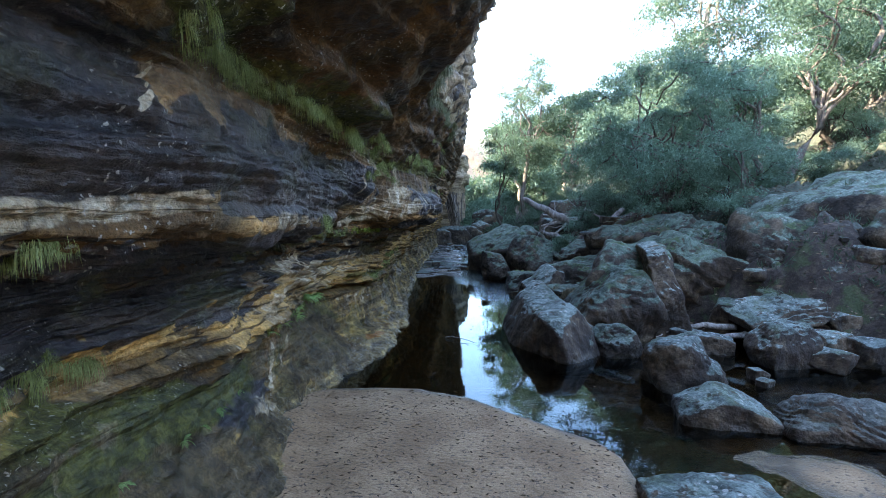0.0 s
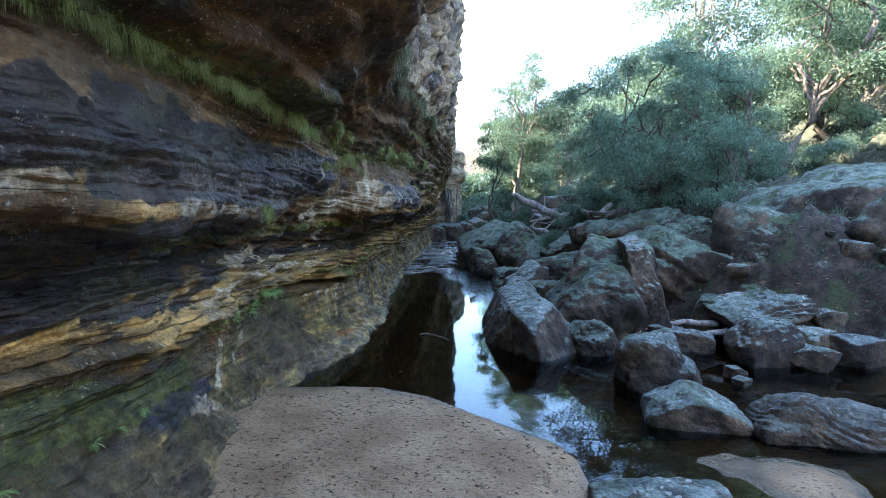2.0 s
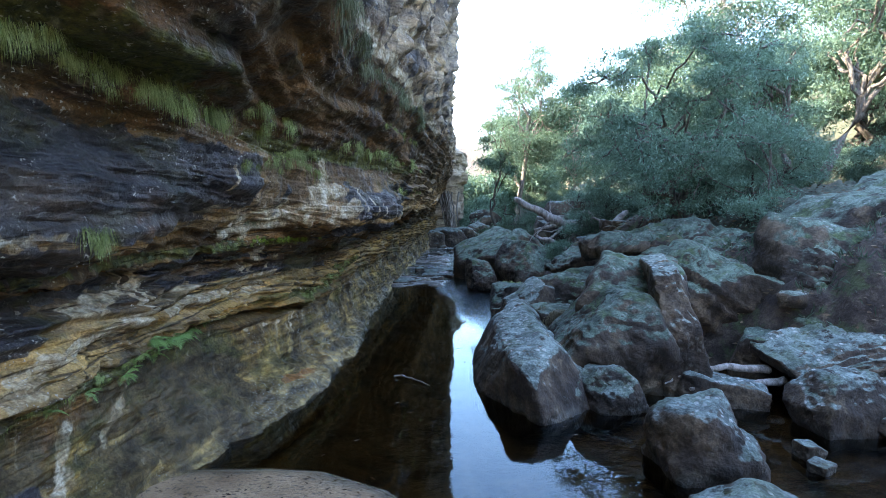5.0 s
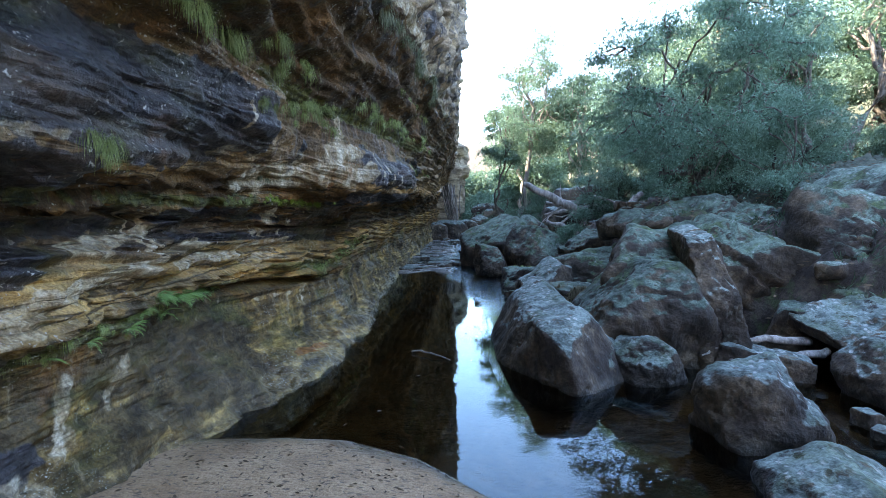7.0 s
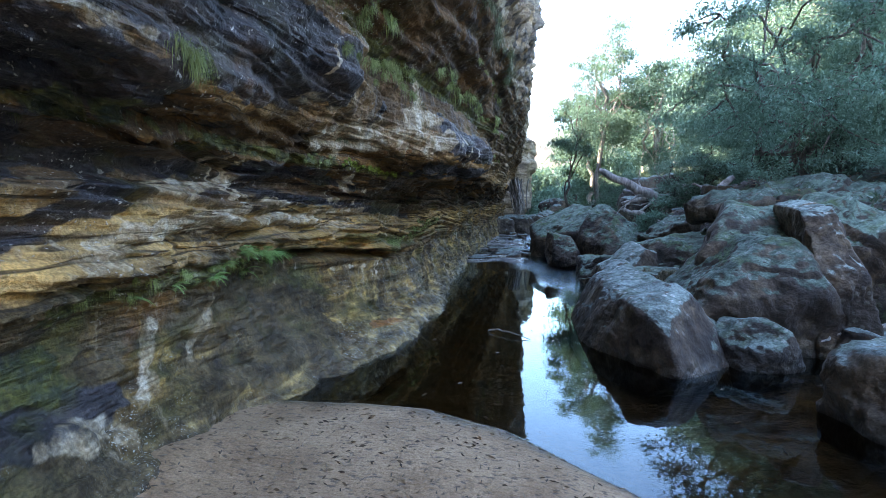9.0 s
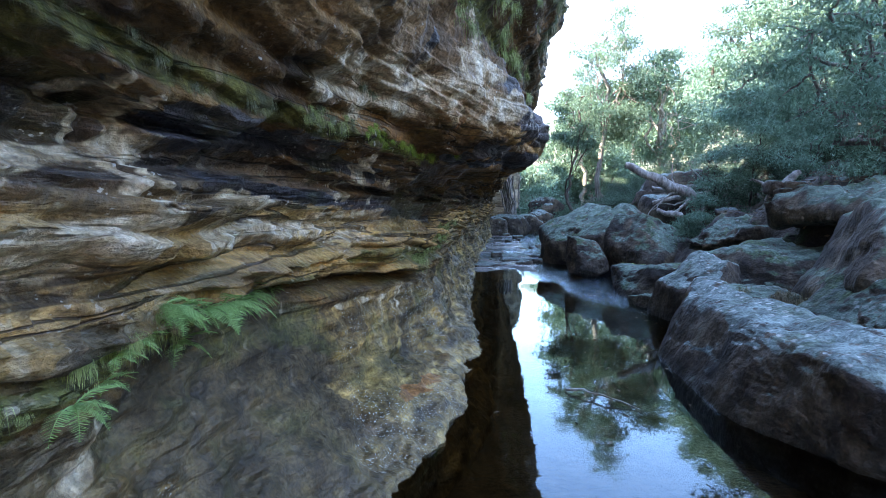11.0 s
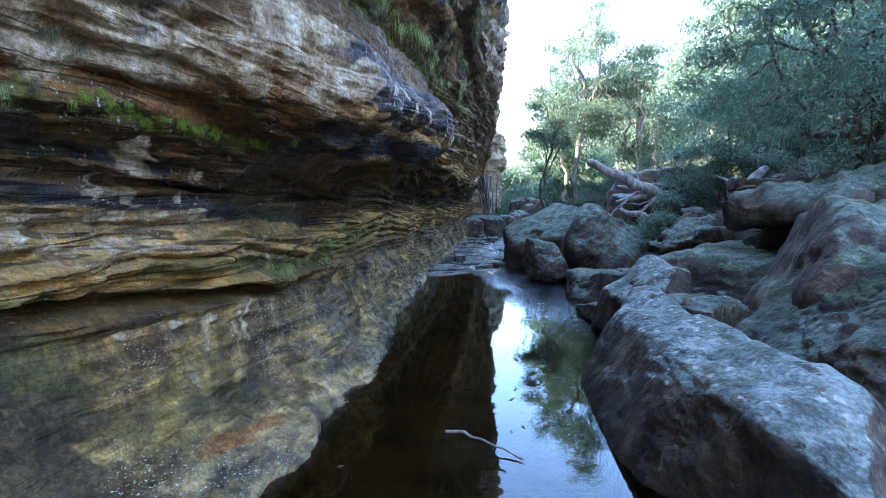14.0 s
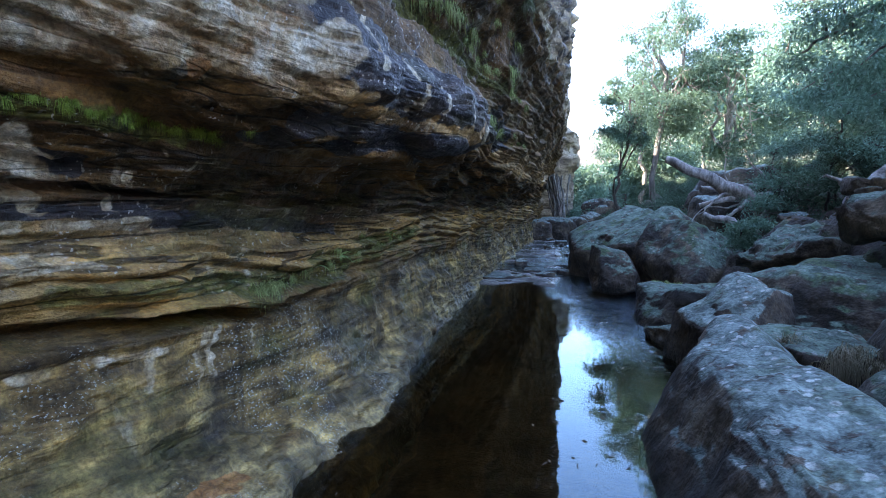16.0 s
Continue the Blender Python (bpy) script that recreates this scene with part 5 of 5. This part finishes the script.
for x_, y_, z_, a_, c_, s_ in [(11.2, 20.5, 6.8, 2.4, 2.0, 23), (15.6, 20.0, 9.0, 3.2, 2.8, 24), (12.2, 31, 9.5, 3.4, 3.2, 25), (19.5, 21.5, 11.0, 3.8, 3.4, 26), (10.8, 23.6, 7.0, 2.5, 2.4, 27)]:
    tree("gum_tree", (x_, y_), (x_ + 0.4, y_, z_ + 0.3), (x_, y_, z_), (a_, a_ * 0.9, c_), LEAF_GUM, BARK_LIMB, s_, 0.18, 150, 120, 0.18, 0.05, 0.55, 10, 2, label="airy gum with crooked grey limbs on the slope")
for i in range(26):
    r_ = random.Random(50 + i)
    x_, y_ = 6.2 + 1.85 * i + r_.uniform(-1, 1), 42 + r_.uniform(-3, 14) - 0.55 * i
    z_ = ground_z(x_, y_)
    h_ = min(r_.uniform(8, 14), 10.0 + 0.16 * x_ - z_)
    tree("gum_tree", (x_, y_), (x_, y_, z_ + h_ * 0.78), (x_, y_, z_ + h_ * 0.60), (3.3, 3.0, h_ * 0.42), LEAF_GUM, BARK_PALE, 60 + i, 0.17, 75, 75, 0.34, 0.11, 0.9, 6, 1, twigs=0.25,
         label="gum in the woods up the valley", group="woods up the valley")
for i in range(22):
    r_ = random.Random(150 + i)
    x_, y_ = 8.0 + 3.4 * i * 0.8 + r_.uniform(-1, 1), 62 + r_.uniform(-4, 18) - 0.8 * i
    z_ = ground_z(x_, y_)
    h_ = min(r_.uniform(10, 17), 13 + 0.16 * x_ - z_)
    tree("gum_tree", (x_, y_), (x_, y_, z_ + h_ * 0.78), (x_, y_, z_ + h_ * 0.55), (4.5, 4.0, h_ * 0.46), LEAF_GUM, BARK_PALE, 160 + i, 0.2, 80, 55, 0.50, 0.18, 1.3, 5, 1, twigs=0.2,
         label="gum in the far woods", group="woods up the valley")
for i in range(9):
    r_ = random.Random(350 + i)
    x_, y_ = 2.8 + 0.7 * i + r_.uniform(-0.5, 0.5), 47 + r_.uniform(-3, 6)
    h_ = r_.uniform(3.0, 5.0)
    z_ = ground_z(x_, y_)
    tree("gum_tree", (x_, y_), (x_, y_, z_ + h_ * 0.78), (x_, y_, z_ + h_ * 0.5), (2.0, 2.0, h_ * 0.48), LEAF_WATTLE, BARK_DARK, 360 + i, 0.12, 60, 90, 0.28, 0.09, 0.8, 5, 1, twigs=0.2,
         label="dark young gum at the creek bend", group="woods up the valley")
for i in range(7):
    r_ = random.Random(810 + i)
    x_, y_ = -4.0 + 1.6 * i + r_.uniform(-0.5, 0.5), 68 + r_.uniform(-3, 6)
    z_ = ground_z(x_, y_)
    tree("gum_tree", (x_, y_), (x_, y_, z_ + 6), (x_, y_, z_ + 4.2), (3.2, 3.0, 3.8), LEAF_GUM, BARK_PALE, 820 + i, 0.18, 75, 60, 0.46, 0.16, 1.2, 5, 1, twigs=0.2,
         label="gum in the far woods", group="woods up the valley")
# shrubs
for i in range(30):
    r_ = random.Random(210 + i)
    y_ = r_.uniform(13.5, 36)
    x_ = np.interp(y_, [13, 20, 36], [6.5, 5.6, 5.0]) + r_.uniform(-0.6, 7)
    shrub(x_, y_, r_.uniform(0.5, 1.2), r_.uniform(0.7, 1.7), 210 + i)
for i in range(16):
    r_ = random.Random(270 + i)
    shrub(r_.uniform(2.8, 7.5), r_.uniform(25, 38), r_.uniform(0.6, 1.2), r_.uniform(0.8, 2.0), 270 + i)
for x_, y_, r_, h_, s_ in [(5.2, 19.7, 0.9, 1.9, 263), (6.1, 19.3, 1.0, 2.1, 264), (4.6, 20.0, 0.5, 0.9, 265), (6.9, 18.6, 0.9, 1.7, 266), (4.2, 18.4, 0.4, 0.7, 267), (8.2, 15.2, 0.8, 1.5, 268), (7.4, 13.6, 0.5, 0.9, 269)]:
    shrub(x_, y_, r_, h_, s_, LEAF_WATTLE, "soft blue-green bush growing on the leaf-littered bank")
for i in range(14):
    r_ = random.Random(610 + i)
    shrub(r_.uniform(8.5, 15), r_.uniform(16.5, 21), r_.uniform(0.7, 1.3), r_.uniform(1.2, 2.4), 610 + i, LEAF_WATTLE, "soft blue-green bush under the trees of the slope")
shrub(3.2, 25.5, 0.9, 1.5, 260)
shrub(4.3, 24.2, 0.9, 1.6, 261)
shrub(2.6, 29.0, 1.0, 1.6, 262)


# ---- fallen wood ----
def fallen_trunk(name, a, b, r0, r1, seed, forks=(), label=""):
    """A dead trunk from a to b with broken branches (start part, end, thickness)."""
    rng = np.random.RandomState(seed)
    ob = empty_at(name, *a)
    a, b = np.array(a, float), np.array(b, float)
    path = bend(a * 0, b - a, rng, 0.10, 14)
    s = Shape()
    s.tube(path, np.linspace(r0, r1, 14), 9, 0.3, seed)
    s.build("trunk", BARK_GREY, ob)
    for t, e, r in forks:
        q = path[int(t * 13)]
        w = Shape()
        w.tube(bend(q, np.array(e, float) - a, rng, 0.22, 9), np.linspace(r, r * 0.25, 9), 6, 0.25, seed + 1)
        w.build("branch", BARK_GREY, ob)
    tagged(ob, label, "log", "fallen wood")


fallen_trunk("fallen_trunk", (5.30, 19.75, 1.98), (3.10, 20.4, 3.00), 0.20, 0.09, 1, [(0.25, (4.0, 19.5, 1.6), 0.06), (0.4, (3.7, 19.8, 1.75), 0.05), (0.12, (4.5, 19.2, 1.5), 0.07), (0.5, (4.3, 20.2, 3.0), 0.03)],
             "weathered grey fallen trunk with broken branches lying over the rocks")
fallen_trunk("fallen_trunk", (6.6, 20.8, 2.45), (3.9, 20.6, 2.35), 0.12, 0.06, 2, [(0.5, (4.8, 20.5, 3.1), 0.035)], "second grey dead trunk across the rocks")
fallen_trunk("fallen_trunk", (6.1, 20.2, 2.25), (3.75, 20.0, 1.95), 0.10, 0.05, 6, [(0.6, (3.5, 19.7, 1.5), 0.03)], "grey dead limb leaning on the fallen trunk")
fallen_trunk("fallen_trunk", (4.6, 18.9, 1.35), (3.75, 19.6, 1.75), 0.10, 0.06, 7, [], "thin broken grey limb under the fallen trunk")
fallen_trunk("driftwood_branch", (5.55, 9.85, 0.36), (3.55, 9.60, 0.38), 0.065, 0.02, 3, [(0.35, (3.9, 9.45, 0.26), 0.04), (0.6, (3.5, 9.75, 0.30), 0.03)], "bare grey driftwood branch lying between the boulders")
fallen_trunk("driftwood_branch", (5.6, 9.55, 0.30), (4.2, 9.35, 0.22), 0.055, 0.02, 4, [], "thin bare driftwood branch above the pool")
fallen_trunk("floating_stick", (0.05, 10.42, 0.012), (0.62, 9.98, 0.012), 0.011, 0.005, 8, [], "thin bare stick floating on the still creek")
fallen_trunk("dead_stump", (5.2, 16.9, 1.9), (5.9, 17.2, 2.6), 0.15, 0.06, 5, [(0.3, (4.9, 17.2, 2.4), 0.07)], "curved dead stump on the leaf-littered bank")
# ---- grass, ferns, litter ----
def blades(n, length, out, width, seed, lift=0.25):
    """Drooping blades from one root: they arch out along +x, then hang."""
    rng = np.random.RandomState(seed)
    sh = Shape()
    k = 5
    t = np.linspace(0, 1, k)
    for _ in range(n):
        ln = length * rng.uniform(0.45, 1.1)
        ang = rng.normal(0, 0.9)
        o = out * rng.uniform(0.3, 1.2)
        reach = o * np.sin(np.clip(t * 1.6, 0, np.pi / 2)) * ln
        z = lift * rng.uniform(0.2, 1.2) * ln * np.sin(np.pi * np.clip(t * 1.2, 0, 1)) - ln * rng.uniform(0.5, 1.0) * t ** 1.9
        c = np.stack([reach * np.cos(ang), reach * np.sin(ang) + rng.normal(0, 0.02) * t * ln * 4, z], 1) + np.array([-0.02, rng.normal(0, 0.05), rng.normal(0, 0.015)])
        w = width * rng.uniform(0.6, 1.2) * (1 - t) ** 0.7 + 0.0006
        s = np.array([-np.sin(ang), np.cos(ang), 0.2 * rng.normal()])
        v = np.stack([c - s * w[:, None], c + s * w[:, None]], 1).reshape(-1, 3)
        i = np.arange(k - 1) * 2
        sh.add(v, np.stack([i, i + 1, i + 3, i + 2], 1))
    return sh


_tufts = {}


def tuft(kind, place, way, size, seed, name="grass_tuft", label="", group=""):
    """A tuft at a place, turned to face the way."""
    mats = {"bright": BRIGHT_GRASS, "green": GRASS, "grey": DRY_GRASS, "straw": STRAW}
    key = (kind, seed % 3)
    if key not in _tufts:
        ob = blades(110, 0.20, 0.9, 0.0026, 5 + seed % 3, 0.6).build(name, mats[kind], None, False)
        _tufts[key] = ob
        use = ob
    else:
        use = copy_thing(_tufts[key], Matrix())
    turn = math.degrees(math.atan2(way[1], way[0]))
    use.matrix_basis = pose(*place, 0, 0, turn) @ Matrix.Diagonal((size, size, size, 1))
    tagged(use, label or {"bright": "bright green mossy grass tuft on a sheltered ledge", "green": "green grass tuft hanging from a cliff ledge", "grey": "grey-green dry grass tuft hanging from the cliff", "straw": "brown dry grass clump"}[kind], "grass", group or "grass tufts on the cliff")
    return use


def cliff_tufts(kind, rows, count, size, lo, hi, seed, stray=0.05):
    """Tufts along a line of (y, z) on the cliff."""
    r = random.Random(seed)
    a = np.array(rows)
    for i in range(count):
        y = a[0, 0] + (a[-1, 0] - a[0, 0]) * (i + r.random()) / count
        z = np.interp(y, a[:, 0], a[:, 1]) + r.gauss(0, stray)
        p, n = on_cliff(y, z, lo, hi)
        way = Vector((max(0.35, abs(n[0])), n[1] * 0.6 + r.gauss(0, 0.25), 0))
        tuft(kind, p, way, size * r.uniform(0.6, 1.25), i + seed)


# the long fringe under the roof, tufts on the beds and under the brow
cliff_tufts("green", [(2.3, 3.40), (3.2, 3.48), (4.8, 3.46), (6.4, 3.38)], 70, 0.58, 7.0, 8.8, 1, 0.03)
for i, (y_, z_, n_, s_) in enumerate([(6.92, 3.46, 6, 0.9), (7.40, 3.60, 4, 0.8), (7.74, 3.45, 5, 0.7), (8.22, 3.58, 4, 0.75), (7.45, 3.05, 3, 0.4), (8.70, 3.30, 5, 0.6), (9.05, 3.34, 5, 0.65), (9.4, 3.40, 3, 0.55)]):
    cliff_tufts("green", [(y_ - 0.14, z_), (y_ + 0.14, z_)], n_, s_, 6.8, 8.8, 60 + i, 0.02)
cliff_tufts("green", [(8.0, 3.2), (9.6, 3.1)], 9, 0.55, 6.8, 8.4, 3)
cliff_tufts("grey", [(6.4, 4.45), (8.4, 4.5), (12, 4.6), (16, 4.7)], 34, 1.05, 8.5, 9.4, 4)
cliff_tufts("green", [(10, 3.6), (13, 3.66), (17.8, 3.8)], 26, 0.8, 7.4, 8.6, 5)
cliff_tufts("green", [(11, 4.0), (16, 4.3)], 9, 0.7, 8.2, 9.0, 15)
cliff_tufts("green", [(1.85, 2.45), (2.1, 2.46)], 6, 0.45, 5.2, 6.2, 6)
cliff_tufts("green", [(2.2, 1.70), (3.3, 1.66)], 12, 0.62, 3.4, 4.6, 7)
cliff_tufts("green", [(5.36, 2.46), (5.55, 2.46)], 5, 0.55, 5.3, 6.4, 8)
cliff_tufts("grey", [(7.7, 2.24), (8.6, 2.24)], 8, 0.30, 4.8, 5.7, 9)
cliff_tufts("green", [(7.9, 2.24), (8.5, 2.22)], 7, 0.32, 4.8, 5.7, 10)
cliff_tufts("bright", [(8.65, 2.25), (10.15, 2.20)], 46, 0.25, 4.8, 5.7, 11, 0.012)
cliff_tufts("grey", [(8.5, 2.52), (8.7, 2.5)], 3, 0.35, 5.6, 6.5, 12)
cliff_tufts("green", [(5.6, 1.25), (7.6, 1.22)], 16, 0.34, 2.8, 3.8, 13)
cliff_tufts("straw", [(6.9, 1.36), (8.2, 1.2)], 9, 0.3, 2.8, 3.9, 19)
cliff_tufts("green", [(6.9, 1.34), (7.6, 1.3)], 6, 0.3, 2.8, 3.9, 20)
cliff_tufts("green", [(10.9, 1.22), (11.3, 1.2)], 6, 0.6, 2.8, 3.9, 14)
cliff_tufts("green", [(11.3, 1.28), (14.6, 1.5)], 18, 0.42, 3.0, 4.4, 16)
cliff_tufts("grey", [(4.5, 2.20), (7.5, 2.20)], 16, 0.25, 4.6, 5.6, 17)
cliff_tufts("green", [(13.5, 3.0), (19, 3.2)], 12, 0.7, 6.0, 7.6, 18)


def frond_mesh(length, seed):
    """One fern frond: an arching midrib with tapering leaflets on both sides."""
    rng = np.random.RandomState(seed)
    sh = Shape()
    k = 25
    t = np.linspace(0, 1, k)
    c = np.stack([length * 0.92 * t, 0 * t, length * (0.42 * t - 0.62 * t ** 2.1)], 1)
    sh.tube(c, np.linspace(0.0035, 0.0008, k), 4)
    for i in range(2, k):
        w = length * 0.24 * np.sin(np.pi * (0.10 + 0.88 * t[i])) + 0.004
        for side in (-1, 1):
            d = np.array([0.45, side, -0.18 + 0.1 * rng.normal()])
            d /= np.linalg.norm(d)
            a = np.array([1.0, 0, 0]) * length * 0.020
            q = c[i]
            v = [q - a * 0.7, q + a * 0.7, q + d * w * 0.55 + a * 0.75, q + d * w, q + d * w * 0.55 - a * 0.55]
            sh.add(v, np.array([[0, 1, 2, 4]]))
            sh.add([v[4], v[2], v[3]], np.array([[0, 1, 2, 2]]))
    verts, faces = np.concatenate(sh.v), [tuple(dict.fromkeys(f)) for f in np.concatenate(sh.f).tolist()]
    me = bpy.data.meshes.new("frond")
    me.from_pydata(verts.tolist(), [], faces)
    me.materials.append(FERN)
    me.update()
    return me


_fronds = [frond_mesh(0.21, s) for s in range(3)]


def fern(y, z, size, count, seed, lo=2.4, hi=4.0):
    r = random.Random(seed)
    p, n = on_cliff(y, z, lo, hi)
    ob = empty_at("fern", p[0] + 0.04, p[1], p[2])
    for i in range(count):
        f = new("frond", _fronds[(i + seed) % 3])
        f.parent = ob
        turn = -75 + 150 * (i + 0.5) / count + r.uniform(-14, 14)
        f.matrix_basis = pose(0, 0, 0, r.uniform(-15, 15), r.uniform(-28, 25), turn) @ Matrix.Diagonal((*(size * r.uniform(0.7, 1.15),) * 3, 1))
    tagged(ob, "bright green fern growing from a damp joint in the cliff", "fern", "ferns on the cliff")


for i, (y, z, s, c) in enumerate([(7.18, 1.38, 0.8, 8), (7.3, 1.34, 0.9, 9), (7.42, 1.34, 0.9, 9), (7.56, 1.32, 0.9, 8), (7.75, 1.30, 0.95, 8), (7.95, 1.28, 0.95, 9), (8.12, 1.27, 0.9, 8), (8.3, 1.24, 0.7, 6), (8.5, 1.2, 0.5, 5), (8.85, 1.18, 0.5, 5), (7.07, 1.28, 0.55, 7), (6.95, 1.27, 0.5, 6), (6.97, 1.17, 0.5, 6), (7.6, 1.14, 0.8, 5),
                                    (6.7, 1.22, 0.7, 6), (6.3, 1.2, 0.7, 5), (6.0, 1.16, 0.6, 5), (12.1, 1.35, 0.6, 6), (11.7, 1.3, 0.5, 5), (13.0, 1.5, 0.6, 6), (4.5, 0.83, 0.5, 5),
                                    (3.98, 0.78, 0.5, 6), (3.18, 0.86, 0.45, 5), (5.05, 0.79, 0.4, 5), (4.2, 0.80, 0.4, 5), (13.8, 1.5, 0.6, 6)]):
    fern(y, z, s, c, i)

# dry grass behind the slab and on the low mossy rock
for i in range(9):
    r_ = random.Random(400 + i)
    x_, y_ = 3.0 + r_.uniform(-0.25, 0.3), 12.4 + r_.uniform(-0.5, 0.4)
    tuft("straw", (x_, y_, 0.55 + r_.uniform(-0.05, 0.1)), Vector((r_.uniform(-1, 1), -1, 0)), r_.uniform(0.8, 1.3), i, "dry_grass_clump", "brown dry grass clump behind the long slab", "dry grass clumps")
for i in range(14):
    r_ = random.Random(430 + i)
    x_, y_ = 2.9 + r_.uniform(-0.5, 0.5), 17.8 + r_.uniform(-0.6, 0.6)
    tuft("green", (x_, y_, 0.42), Vector((r_.uniform(-1, 1), r_.uniform(-1, 1), 0)), r_.uniform(0.6, 1.0), i, "grass_tuft", "green grass tuft on a low mossy rock", "grass tufts by the rapids")

# grey root mass hanging at the end of the wall
_roots = empty_at("hanging_root_mass", 0.55, 39.5, 3.3)
for i in range(40):
    r_ = np.random.RandomState(500 + i)
    s_ = Shape()
    x_, y_ = r_.normal(0, 0.30), r_.normal(0, 0.2)
    s_.tube(bend((x_, y_, 0.3 + 0.3 * r_.rand()), (0.45 + x_ * 0.55, y_ * 0.6, -2.6 + 0.9 * r_.rand()), r_, 0.12, 10), np.linspace(0.065, 0.025, 10), 5, 0.3, i)
    s_.build("root", BARK_GREY, _roots)
tagged(_roots, "pale grey mass of roots hanging from the cliff to the water", "roots")


def scatter_leaves():
    """Fallen leaves and twigs on the sand bar and the bank."""
    rng = np.random.RandomState(77)
    for name, n, box, label in (("sand_leaf_litter", 2600, (-1.9, 1.9, 1.5, 7.2), "dark fallen leaves scattered on the sand"),
                                ("bank_leaf_litter", 15000, (4.5, 13, 7, 26), "brown fallen leaves and bark covering the bank")):
        x, y = rng.uniform(box[0], box[1], n), rng.uniform(box[2], box[3], n)
        z = ground_height(x, y)[0]
        ok = z > 0.035
        x, y, z = x[ok], y[ok], z[ok]
        s = Shape()
        d = rng.normal(size=(len(x), 3)) * [1, 1, 0.12]
        s.leaves(np.stack([x, y, z + 0.008], 1), d, 0.055 if "sand" in name else 0.11, 0.016 if "sand" in name else 0.035, rng)
        tagged(s.build(name, LITTER, None, False), label, "leaf litter", kind="stuff")


scatter_leaves()


def bank_grass():
    """Low grass and seedlings over the bank."""
    rng = np.random.RandomState(91)
    n = 14000
    x, y = rng.uniform(5.0, 15, n), rng.uniform(6.5, 30, n)
    z = ground_height(x, y)[0]
    keep = (vnoise(np.stack([x * 0.7, y * 0.7, 0 * x], 1)) > -0.05) & (z > 0.5)
    c = np.repeat(np.stack([x, y, z], 1)[keep], 5, 0) + rng.normal(size=(int(keep.sum()) * 5, 3)) * [0.05, 0.05, 0.0]
    s = Shape()
    d = rng.normal(size=(len(c), 3)) * [0.6, 0.6, 0.2] + [0, 0, 0.8]
    s.leaves(c, d, 0.16, 0.02, rng)
    tagged(s.build("bank_grass", LEAF_BUSH, None, False), "sparse dull green grass and seedlings on the bank", "grass", kind="stuff")


def floating_leaves():
    rng = np.random.RandomState(92)
    n = 260
    x, y = rng.uniform(-1.0, 2.4, n), rng.uniform(7.0, 20, n)
    keep = vnoise(np.stack([x * 1.1, y * 0.8, 0 * x + 5], 1)) > 0.15
    s = Shape()
    s.leaves(np.stack([x, y, 0 * x + 0.004], 1)[keep], (rng.normal(size=(n, 3)) * [1, 1, 0.02])[keep], 0.07, 0.018, rng)
    tagged(s.build("floating_leaf_litter", LITTER, None, False), "dead leaves floating on the creek", "leaf litter", kind="stuff")


bank_grass()
floating_leaves()
